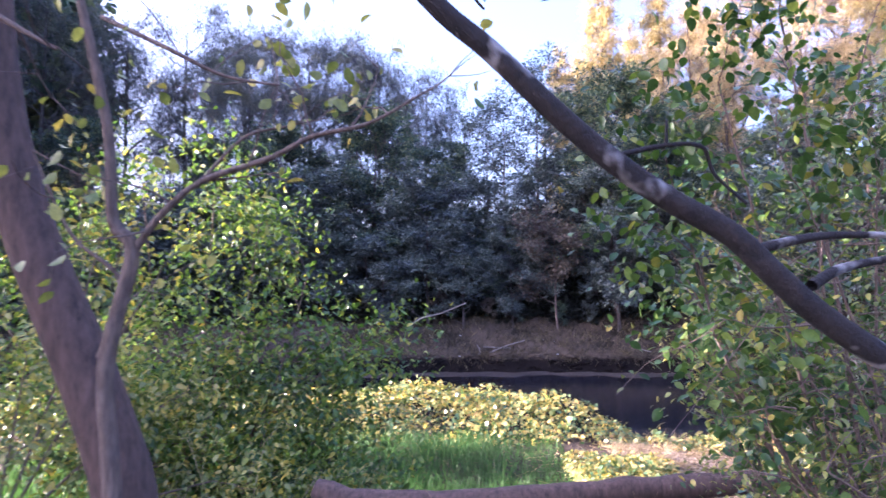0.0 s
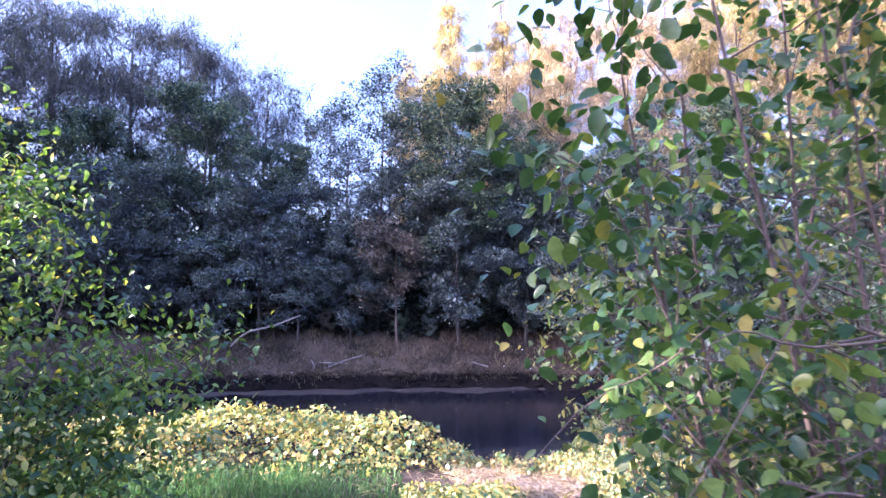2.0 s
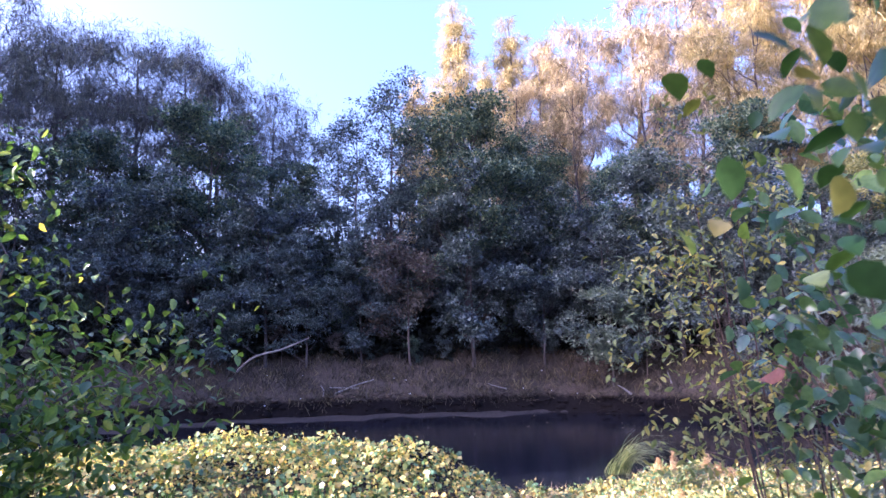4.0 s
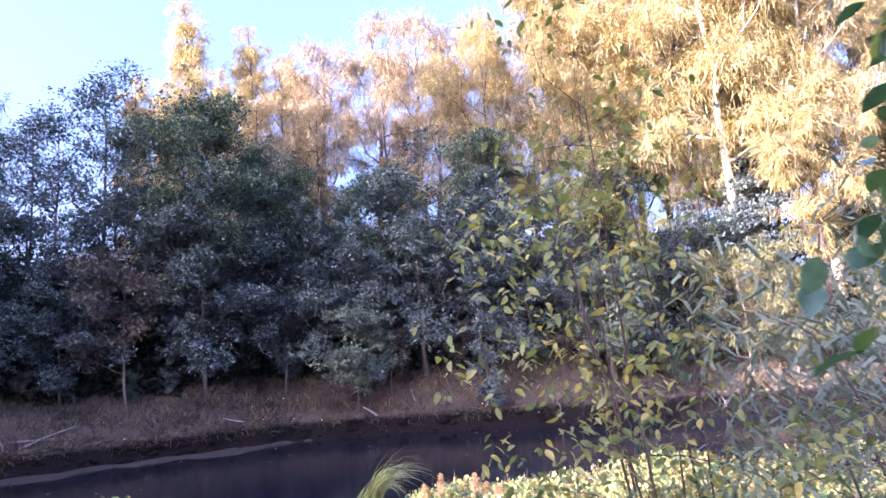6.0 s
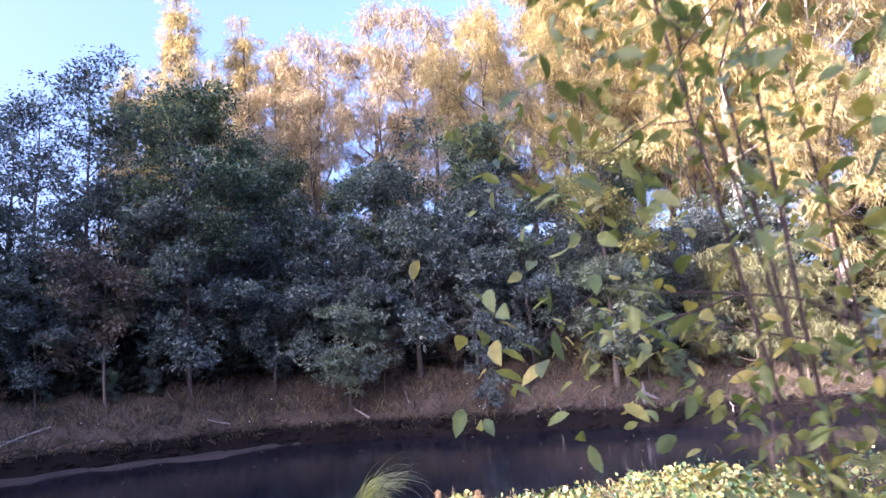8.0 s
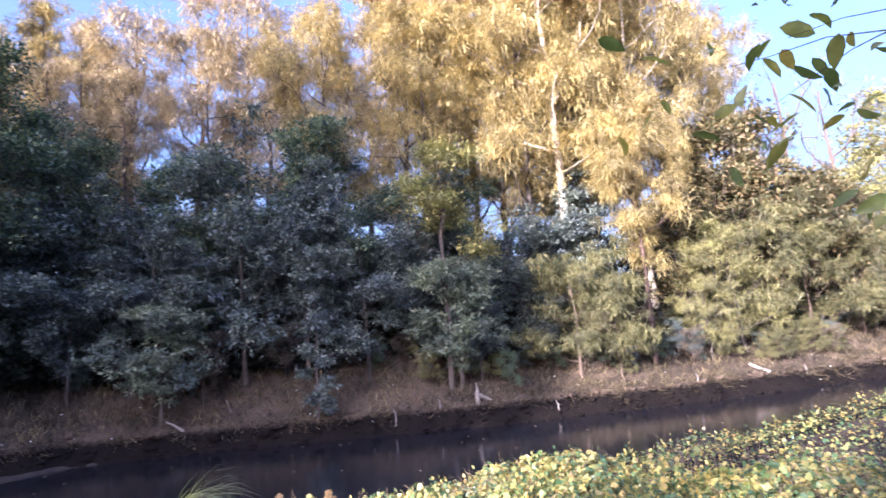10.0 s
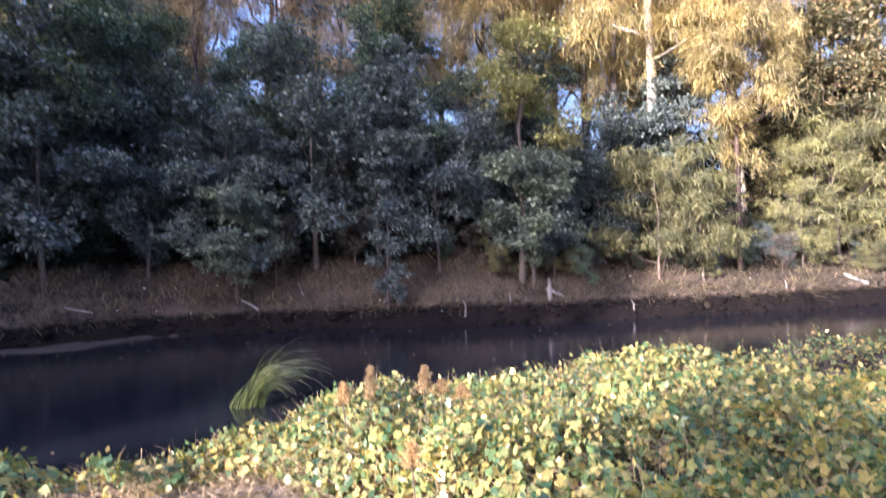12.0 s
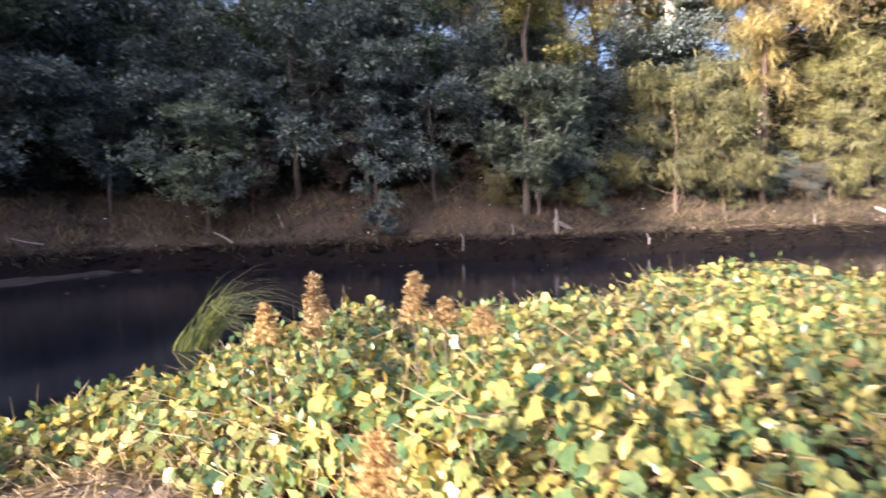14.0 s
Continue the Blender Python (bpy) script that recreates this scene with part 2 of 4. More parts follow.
def tubes_mesh(name, tubes, mat, sides=6):
    """tubes: a list of (points, radii)."""
    vs, fs, base = [], [], 0
    for pts, rad in tubes:
        pts = np.asarray(pts, float)
        rad = np.broadcast_to(rad, len(pts))
        tan = unit(np.gradient(pts, axis=0))
        ref = np.array((1.0, 0.13, 0.2)) if abs(tan[0, 2]) > 0.7 else UP
        a = unit(np.cross(tan, ref))
        b = np.cross(tan, a)
        ang = np.arange(sides) * 2 * np.pi / sides
        ring = pts[:, None] + rad[:, None, None] * (np.cos(ang)[None, :, None] * a[:, None] + np.sin(ang)[None, :, None] * b[:, None])
        vs.append(ring.reshape(-1, 3))
        for i in range(len(pts) - 1):
            for k in range(sides):
                k2 = (k + 1) % sides
                fs.append((base + i * sides + k, base + i * sides + k2, base + (i + 1) * sides + k2, base + (i + 1) * sides + k))
        base += len(pts) * sides
    me = raw_mesh(name, np.concatenate(vs), fs, mat)
    me.polygons.foreach_set("use_smooth", np.ones(len(fs), bool))
    return me


def smooth_line(pts, n):
    pts = np.asarray(pts, float)
    t = np.linspace(0, len(pts) - 1, n)
    i = np.clip(t.astype(int), 0, len(pts) - 2)
    f = (t - i)[:, None]
    p0, p1, p2, p3 = pts[np.clip(i - 1, 0, None)], pts[i], pts[i + 1], pts[np.clip(i + 2, None, len(pts) - 1)]
    return 0.5 * (2 * p1 + (p2 - p0) * f + (2 * p0 - 5 * p1 + 4 * p2 - p3) * f ** 2 + (3 * p1 - p0 - 3 * p2 + p3) * f ** 3)


def bough(rng, start, way, length, radius, depth, out, tips, wobble=0.25, lift=0.1, kids=3):
    """A limb with its sub-branches, as tubes; the ends are gathered in tips."""
    n = 4 if depth else 3
    pts, d = [np.array(start, float)], unit(np.array(way, float))
    for i in range(n):
        d = unit(d + rng.normal(0, wobble, 3) * 0.6 + np.array((0, 0, lift)))
        pts.append(pts[-1] + d * length / n)
    out.append((pts, np.linspace(radius, radius * 0.35, n + 1)))
    tips.append(pts[-1])
    if depth:
        for k in range(kids):
            j = 1 + rng.integers(n - 1) if n > 1 else 1
            side = unit(d + rng.normal(0, 0.75, 3))
            bough(rng, pts[j + 1 if j < n else n], side, length * rng.uniform(0.4, 0.65), radius * 0.5, depth - 1, out, tips, wobble, lift, kids)


# ---- the ground's shape ----
FAR_X = [-90, -46, -30, -21, -12, 1, 5, 10.8, 14, 17, 21, 26, 32, 39, 60, 90]
FAR_Y = [-70, -14, 15, 26.5, 28.3, 29.2, 28.6, 27.6, 25.2, 22.1, 18, 14.2, 10.2, 6.7, -6, -30]
NEAR_X = [-90, -40, -24, -10, 1.5, 3.6, 4.4, 5.3, 6.4, 7.4, 8.5, 9.8, 13, 19, 26, 34, 44, 60, 90]
NEAR_Y = [-90, -14, 9, 17.0, 16.2, 14.2, 13.2, 13.2, 13.7, 13.0, 12.3, 11.6, 10.4, 8.6, 5.8, 1.5, -5, -18, -42]
WATER_Z = -2.7


def smooth_noise(x, y, s, seed=0.0):
    return (np.sin(x * s * 1.0 + 1.3 + seed) * np.cos(y * s * 1.31 + 0.7 * seed) + 0.5 * np.sin(x * s * 2.3 + y * s * 1.7 + seed * 2) + 0.3 * np.sin(x * s * 4.7 - y * s * 5.1 + seed)) / 1.8


def far_in(x, y):
    return (y - np.interp(x, FAR_X, FAR_Y)) * np.where(np.asarray(x) > 10.8, 0.76, 1.0) + 0.25 * smooth_noise(np.asarray(x), np.asarray(y) * 0.3, 0.9) + 0.16 * smooth_noise(np.asarray(x), np.asarray(y) * 0.5, 3.1, 4.0)


def near_in(x, y):
    return (np.interp(x, NEAR_X, NEAR_Y) - y) * 0.85


def ground_z(x, y):
    x, y = np.asarray(x, float), np.asarray(y, float)
    u, v = far_in(x, y), near_in(x, y)
    far = np.interp(u, [-1.5, -0.05, 0.15, 0.55, 1.6, 4.6, 8, 14, 22, 60], [-3.6, -2.76, -2.6, -2.02, -1.65, -0.35, 0.0, 0.7, 2.4, 7.0])
    near = np.interp(v, [-1.5, 0, 0.5, 1.5, 6.5, 7.9, 8.9, 9.75, 12, 60], [-3.6, -2.75, -2.25, -2.05, -2.1, -1.95, -1.5, -0.72, -0.64, -0.3])
    z = np.where(u > -1.5, far, near)
    rough = np.clip(u, 0, 1) + np.clip(v, 0, 1)
    z = z + 0.4 * np.exp(-((x - 21.9) ** 2 + (y - 23.7) ** 2) / 2.6)
    return z + rough * (0.07 * smooth_noise(x, y, 1.7) + 0.035 * smooth_noise(x, y, 5.1, 2.0)) + np.clip(u - 0.5, 0, 1) * 0.2 * smooth_noise(x, y, 0.8, 5.0)


def path_gap(x, y):
    """Distance from the trodden line that leads down to the water."""
    x, y = np.asarray(x, float), np.asarray(y, float)
    line = np.array([(0.5, 3.0), (1.8, 6.0), (2.6, 7.3), (3.6, 8.3), (4.3, 9.6), (4.45, 10.6), (4.45, 11.2)])
    best = np.full(x.shape, 1e9)
    for a, b in zip(line[:-1], line[1:]):
        ab = b - a
        t = np.clip(((x - a[0]) * ab[0] + (y - a[1]) * ab[1]) / (ab @ ab), 0, 1)
        best = np.minimum(best, np.hypot(x - a[0] - t * ab[0], y - a[1] - t * ab[1]))
    return best


def build_ground():
    xs = np.concatenate([np.linspace(-420, -60, 14), np.linspace(-52, -13, 30), np.arange(-12, 45, 0.35), np.linspace(46, 80, 30), np.linspace(90, 420, 14)])
    ys = np.concatenate([np.linspace(-420, -50, 14), np.linspace(-45, -3, 26), np.arange(-2, 38, 0.28), np.linspace(38.5, 60, 24), np.linspace(66, 420, 16)])
    X, Y = np.meshgrid(xs, ys)
    Z = ground_z(X, Y)
    nx, ny = len(xs), len(ys)
    idx = np.arange(nx * ny).reshape(ny, nx)
    f = np.stack([idx[:-1, :-1], idx[:-1, 1:], idx[1:, 1:], idx[1:, :-1]], -1).reshape(-1, 4)
    me = raw_mesh("ground", np.stack([X, Y, Z], -1).reshape(-1, 3), f, M_SOIL)
    me.polygons.foreach_set("use_smooth", np.ones(len(f), bool))
    tagged(new("ground", me), "brown earth river banks with a dark muddy edge and dry grass", kind="structure")
    xs2, ys2 = np.linspace(-420, 420, 5), np.linspace(-420, 420, 5)
    X, Y = np.meshgrid(xs2, ys2)
    idx = np.arange(25).reshape(5, 5)
    f = np.stack([idx[:-1, :-1], idx[:-1, 1:], idx[1:, 1:], idx[1:, :-1]], -1).reshape(-1, 4)
    tagged(new("water", raw_mesh("water", np.stack([X, Y, X * 0 + WATER_Z], -1).reshape(-1, 3), f, M_WATER)), "dark still murky river water", kind="structure")


build_ground()


def mud_bar():
    """The low bar of bare mud that lies along the foot of the far bank."""
    m, nt, b = material("bar_mud")
    n = noise_tex(nt, 6, 6, 0.7, "World")
    nt.links.new(ramp(nt, n, [(0.3, (0.03, 0.025, 0.022)), (0.7, (0.08, 0.065, 0.056))]), b.inputs["Base Color"])
    b.inputs["Roughness"].default_value = 0.7
    b.inputs["Specular IOR Level"].default_value = 0.2
    bump(nt, b, n, 0.7, 0.04)
    xs = np.arange(-22, 11.6, 0.12)
    k = np.linspace(0, 1, 9)
    width = np.clip((11.4 - xs) / 3, 0, 1) * (1.0 + 0.45 * np.sin(xs * 0.9) + 0.25 * np.sin(xs * 2.3 + 1) + 0.12 * np.sin(xs * 6.1))
    X = xs[:, None] + 0 * k
    Y = np.interp(xs, FAR_X, FAR_Y)[:, None] + 0.25 - (width[:, None] + 0.3) * k
    Z = WATER_Z + 0.07 * np.sin(np.pi * np.minimum(1, k * 0.9 + 0.2)) + 0.02 * np.sin(X * 3 + k * 5) - 0.10 * (k > 0.97)
    idx = np.arange(X.size).reshape(X.shape)
    f = np.stack([idx[:-1, :-1], idx[1:, :-1], idx[1:, 1:], idx[:-1, 1:]], -1).reshape(-1, 4)
    tagged(new("mud_bar", raw_mesh("mud_bar", np.stack([X, Y, Z], -1).reshape(-1, 3), f, m)), "low bar of bare brown mud at the waterline", kind="structure")


mud_bar()


def mud_edge():
    """Lumps of wet mud and roots along the foot of the far bank."""
    rng = np.random.default_rng(31)
    bm = bmesh.new()
    bmesh.ops.create_icosphere(bm, subdivisions=1, radius=1)
    base = np.array([v.co[:] for v in bm.verts])
    faces = np.array([[v.index for v in f.verts] for f in bm.faces])
    bm.free()
    n = 1500
    x = rng.uniform(-20, 46, n)
    u = rng.uniform(-0.12, 0.75, n)
    y = np.interp(x, FAR_X, FAR_Y) + (u - 0.2 * smooth_noise(x, x * 0, 0.9)) / np.where(x > 10.8, 0.76, 1)
    size = rng.uniform(0.03, 0.16, n) * rng.uniform(0.5, 1.3, n)
    stretch = np.column_stack([rng.uniform(0.8, 2.2, n), rng.uniform(0.6, 1.3, n), rng.uniform(0.35, 0.9, n)])
    jit = rng.uniform(0.7, 1.3, (n, len(base), 1))
    v = base[None] * jit * (size[:, None] * stretch)[:, None, :] + np.column_stack([x, y, np.maximum(ground_z(x, y), WATER_Z - 0.02)])[:, None, :]
    f = faces[None] + (np.arange(n) * len(base))[:, None, None]
    tagged(new("mud_clods", raw_mesh("mud_clods", v.reshape(-1, 3), f.reshape(-1, 3), M_SOIL)), "lumps of wet dark mud along the waterline", "mud", kind="stuff")


mud_edge()


def dirt_path():
    """The dry trodden earth that leads down to the water."""
    m, nt, b = material("dusty_path")
    fine = noise_tex(nt, 9, 8, 0.75, "World")
    straw = noise_tex(nt, 38, 5, 0.7, "World", (0.8, 2.4, 1))
    col = ramp(nt, fine, [(0.3, (0.27, 0.21, 0.17)), (0.7, (0.52, 0.42, 0.34))])
    col = mixed(nt, ramp(nt, straw, [(0.5, (0, 0, 0)), (0.58, (0.8, 0.8, 0.8))]), col, (0.60, 0.49, 0.36))
    nt.links.new(col, b.inputs["Base Color"])
    b.inputs["Roughness"].default_value = 0.95
    b.inputs["Specular IOR Level"].default_value = 0.1
    bump(nt, b, straw, 0.9, 0.03)
    line = smooth_line([(2.2, 6.6, 0), (3.3, 8.0, 0), (4.25, 9.6, 0), (4.45, 10.7, 0), (4.45, 11.9, 0)], 60)
    tan = unit(np.gradient(line, axis=0))
    side = np.column_stack([tan[:, 1], -tan[:, 0]])
    k = np.linspace(-1, 1, 25)
    half = 0.85 + 0.15 * np.sin(np.arange(60) * 0.4)
    X = line[:, 0][:, None] + side[:, 0][:, None] * k * half[:, None]
    Y = line[:, 1][:, None] + side[:, 1][:, None] * k * half[:, None]
    Z = ground_z(X, Y) + 0.03 - 0.05 * np.abs(k) ** 4 + 0.014 * smooth_noise(X, Y, 9) + 0.008 * smooth_noise(X, Y, 23, 3)
    idx = np.arange(X.size).reshape(X.shape)
    f = np.stack([idx[:-1, :-1], idx[:-1, 1:], idx[1:, 1:], idx[1:, :-1]], -1).reshape(-1, 4)
    tagged(new("dirt_path", raw_mesh("dirt_path", np.stack([X, Y, Z], -1).reshape(-1, 3), f, m)), "dry trodden earth path strewn with straw", kind="structure")


dirt_path()


def path_straw():
    """Loose straw strewn over the path."""
    rng = np.random.default_rng(77)
    n = 9000
    x, y = rng.uniform(1.5, 5.6, n), rng.uniform(6.2, 12.0, n)
    keep = path_gap(x, y) < 0.8
    x, y = x[keep], y[keep]
    n = len(x)
    z = ground_z(x, y) + 0.045 + rng.uniform(0, 0.025, n)
    lie = np.column_stack([rng.normal(0, 1, n), rng.normal(0, 1, n), rng.normal(0, 0.12, n)])
    me = scatter("path_straw", BLADE, np.column_stack([x, y, z]), lie, np.tile(UP, (n, 1)), rng.uniform(0.05, 0.17, n), 0.009, M_STRAW)
    tagged(new("path_straw", me), "dry straw strewn over the earth path", "straw", kind="stuff")


path_straw()


def at(x, y, turn=0.0, s=1.0, lift=-0.08):
    return Matrix.Translation((x, y, float(ground_z(x, y)) + lift)) @ Matrix.Rotation(turn, 4, "Z") @ Matrix.Scale(s, 4)


# ---- trees ----
def crown_leaves(rng, name, clumps, radius, per, shape, length, width, mat, droop=0.0, flat=0.6, spread=0.45, fans=0, hang=0.0):
    """Leaves round each clump's middle, thicker towards its skin; in fans (small sprays) where fans is given."""
    clumps = np.asarray(clumps, float)
    rad = np.broadcast_to(radius, len(clumps)) * rng.uniform(0.65, 1.25, len(clumps))
    per_fan = max(1, per // fans) if fans else 1
    c = np.repeat(clumps, fans or per, axis=0)
    r = np.repeat(rad, fans or per)
    d = unit(rng.normal(0, 1, (len(c), 3)))
    d[:, 2] = np.abs(d[:, 2]) * rng.choice([1, 1, -0.6], len(c))
    dist = rng.uniform(0, 1, len(c)) ** spread
    c = c + d * (r * dist)[:, None] * np.array((1, 1, flat))
    if fans:
        c, d, r = np.repeat(c, per_fan, axis=0), np.repeat(d, per_fan, axis=0), np.repeat(r, per_fan)
        off = rng.normal(0, 1, c.shape) * r[:, None] * np.array((0.21, 0.21, 0.10 + hang * 0.25))
        off[:, 2] -= np.abs(rng.normal(0, 1, len(c))) * r * hang * 0.5
        c = c + off
    normal = unit(d * 0.5 + UP * 0.9 + rng.normal(0, 0.35 if fans else 0.5, d.shape))
    along = unit(d + rng.normal(0, 0.6, d.shape) - UP * droop)
    return scatter(name, shape, c, along, normal, length * rng.uniform(0.6, 1.3, len(c)), width * rng.uniform(0.7, 1.2, len(c)), mat)


def make_tree(seed, height, bare, spread, leaf, per, clump_r, mat, bark, shape=BLADE, length=0.14, width=0.08, droop=0.2, limbs=7, r0=0.16, lean=0.04, depth=2, flat=0.6, profile="dome", lift=0.12, up=0.5, extra=0, fans=9, hang=0.0):
    rng = np.random.default_rng(seed)
    root = new("tree")
    n = 9
    t = np.linspace(0, 1, n)
    bend = np.cumsum(rng.normal(0, lean, (n, 2)), axis=0) * height * 0.12
    pts = np.column_stack([bend[:, 0], bend[:, 1], t * height * 0.95])
    part("trunk", tubes_mesh("trunk", [(smooth_line(pts, 17), np.linspace(r0 * 1.15, r0 * 0.15, 17))], bark, 8), root)
    tips = []
    for k in range(limbs):
        f = bare + (1 - bare) * (k + 0.3 * rng.random()) / limbs * 0.93
        i = f * (n - 1)
        p = pts[int(i)] + (pts[min(int(i) + 1, n - 1)] - pts[int(i)]) * (i - int(i))
        g = (f - bare) / (1 - bare)
        reach = spread * {"dome": math.sqrt(max(0.08, 1 - (g * 0.95) ** 2)) * 0.85, "spire": 0.95 - 0.75 * g, "tall": 0.55 + 0.6 * math.sin(math.pi * min(1, g * 0.9 + 0.12)), "shrub": 0.8}[profile]
        a = k * 2.4 + rng.uniform(-0.4, 0.4)
        out = []
        bough(rng, p, (math.cos(a), math.sin(a), up), reach, r0 * 0.42 * (1 - 0.5 * g), depth, out, tips, 0.25, lift)
        part("limb", tubes_mesh("limb", out, bark, 3), root)
    tips.append(pts[-1])
    if leaf:
        tips = np.array(tips)
        if extra:
            more = tips[rng.integers(len(tips), size=extra)] * np.array((0.75, 0.75, 1.0)) + rng.normal(0, clump_r * 0.6, (extra, 3))
            tips = np.concatenate([tips, more])
        tips = tips[tips[:, 2] > 0.2]
        part("crown", crown_leaves(rng, "crown", tips, clump_r, per, shape, length, width, mat, droop, flat, fans=fans, hang=hang), root)
    return root


PLANTED = {}


def plant(key, x, y, top, label, turn=None, category="tree", group="trees on the far bank", lift=-0.08):
    """Plants a copy of a kind of tree so that it reaches the height top."""
    maker, native = KINDS[key]
    zg = float(ground_z(x, y)) + lift
    s = (top - zg) / native
    turn = (x * 7.3 + y * 3.1) % 6.28 if turn is None else turn
    m = Matrix.Translation((x, y, zg)) @ Matrix.Rotation(turn, 4, "Z")
    if key not in PLANTED:
        PLANTED[key] = maker()
        ob = PLANTED[key]
        ob.matrix_basis = m @ Matrix.Scale(s, 4)
    else:
        src = PLANTED[key]
        keep = src.scale.copy()
        src.scale = (s, s, s)
        ob = copy_thing(src, m)
        src.scale = keep
    ob.name = {"tree": "tree", "shrub": "shrub"}.get(category, category)
    tagged(ob, label, category, group)
    return ob


NEEDLE = dict(shape=STRIP, length=0.42, width=0.036, droop=0.8, flat=0.8, fans=8, hang=0.35)
KINDS = {
    "cas_a": (lambda: make_tree(11, 20, 0.26, 3.0, True, 104, 0.75, M_CAS, M_BARK, limbs=14, r0=0.17, profile="tall", extra=60, **NEEDLE), 20),
    "cas_b": (lambda: make_tree(12, 20, 0.36, 2.9, True, 104, 0.8, M_CAS, M_PALEBARK, limbs=13, r0=0.20, profile="tall", extra=60, **NEEDLE), 20),
    "cas_c": (lambda: make_tree(13, 12, 0.40, 2.5, True, 88, 0.62, M_CAS, M_RED, limbs=11, r0=0.12, profile="dome", extra=60, **NEEDLE), 12),
    "brown_a": (lambda: make_tree(14, 18, 0.35, 2.0, True, 52, 0.65, M_CASB, M_BARK, limbs=13, r0=0.19, profile="tall", extra=20, **NEEDLE), 18),
    "spire": (lambda: make_tree(15, 22, 0.2, 2.1, True, 96, 0.6, M_CAS, M_BARK, limbs=24, r0=0.2, profile="spire", depth=1, extra=90, **NEEDLE), 22),
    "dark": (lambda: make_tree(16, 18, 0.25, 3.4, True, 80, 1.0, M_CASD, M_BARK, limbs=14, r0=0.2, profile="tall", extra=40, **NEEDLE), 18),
    "dome_a": (lambda: make_tree(21, 11, 0.16, 3.5, True, 126, 0.75, M_DOME, M_BARK, length=0.15, width=0.10, limbs=11, r0=0.15, profile="dome", extra=70), 11),
    "dome_b": (lambda: make_tree(22, 11, 0.12, 3.2, True, 126, 0.7, M_DOME, M_BARK, length=0.15, width=0.10, limbs=11, r0=0.14, profile="dome", extra=70), 11),
    "slender": (lambda: make_tree(23, 13, 0.4, 1.9, True, 34, 0.6, M_SHRUB, M_BARK, length=0.17, width=0.09, limbs=12, r0=0.1, profile="tall"), 13),
    "shrub_a": (lambda: make_tree(31, 5, 0.04, 1.9, True, 81, 0.48, M_SHRUB, M_BARK, length=0.13, width=0.08, limbs=9, r0=0.06, profile="shrub", extra=20), 5),
    "shrub_b": (lambda: make_tree(32, 5, 0.06, 1.7, True, 81, 0.48, M_SHRUB, M_BARK, length=0.13, width=0.08, limbs=9, r0=0.06, profile="shrub", extra=20), 5),
    "shrub_c": (lambda: make_tree(43, 5, 0.06, 1.5, True, 90, 0.55, M_DOME, M_BARK, length=0.13, width=0.08, limbs=8, r0=0.05, profile="dome", extra=24), 5),
    "pale": (lambda: make_tree(33, 3, 0.05, 1.45, True, 72, 0.34, M_PALE, M_BARK, length=0.12, width=0.07, limbs=9, r0=0.04, profile="dome", extra=16), 3),
    "dry": (lambda: make_tree(34, 4, 0.25, 1.4, True, 40, 0.45, M_DRYLF, M_TWIG, length=0.14, width=0.07, limbs=9, r0=0.04, profile="shrub"), 4),
    "yellow": (lambda: make_tree(35, 9, 0.5, 1.7, True, 90, 0.6, M_YEL, M_BARK, length=0.13, width=0.08, limbs=7, r0=0.1, profile="dome", extra=10), 9),
    "olive": (lambda: make_tree(36, 5, 0.03, 2.3, True, 60, 0.40, M_OLIVE, M_TWIG, shape=STRIP, length=0.32, width=0.04, limbs=13, lean=0.12, r0=0.06, droop=0.7, profile="shrub", extra=20), 5),
    "pom": (lambda: make_tree(37, 5, 0.03, 2.2, True, 110, 0.40, M_POM, M_BARK, shape=STRIP, length=0.3, width=0.03, limbs=12, lean=0.12, r0=0.06, droop=0.2, profile="dome", depth=1), 5),
    "hanging": (lambda: make_tree(38, 5, 0.1, 0.5, True, 60, 0.3, M_SHRUB, M_BARK, length=0.17, width=0.1, limbs=12, r0=0.05, droop=0.6, profile="shrub", depth=1, lift=-0.2), 5),
    "bare": (lambda: make_tree(39, 12, 0.3, 2.4, False, 0, 0.5, M_CAS, M_TWIG, limbs=10, r0=0.2, profile="tall", depth=3), 12),
    "broad_lit": (lambda: make_tree(41, 12, 0.04, 3.9, True, 62, 0.95, M_YEL, M_BARK, length=0.24, width=0.15, limbs=12, r0=0.16, profile="dome", extra=60), 12),
    "olive_dome": (lambda: make_tree(44, 9, 0.04, 3.3, True, 70, 0.75, M_OLIVED, M_TWIG, length=0.24, width=0.14, limbs=12, r0=0.14, profile="dome", extra=40), 9),
    "shade": (lambda: make_tree(42, 28, 0.03, 3.6, True, 11, 1.5, M_DOME, M_BARK, length=1.3, width=1.0, limbs=20, r0=0.3, profile="tall", extra=160), 28),
}


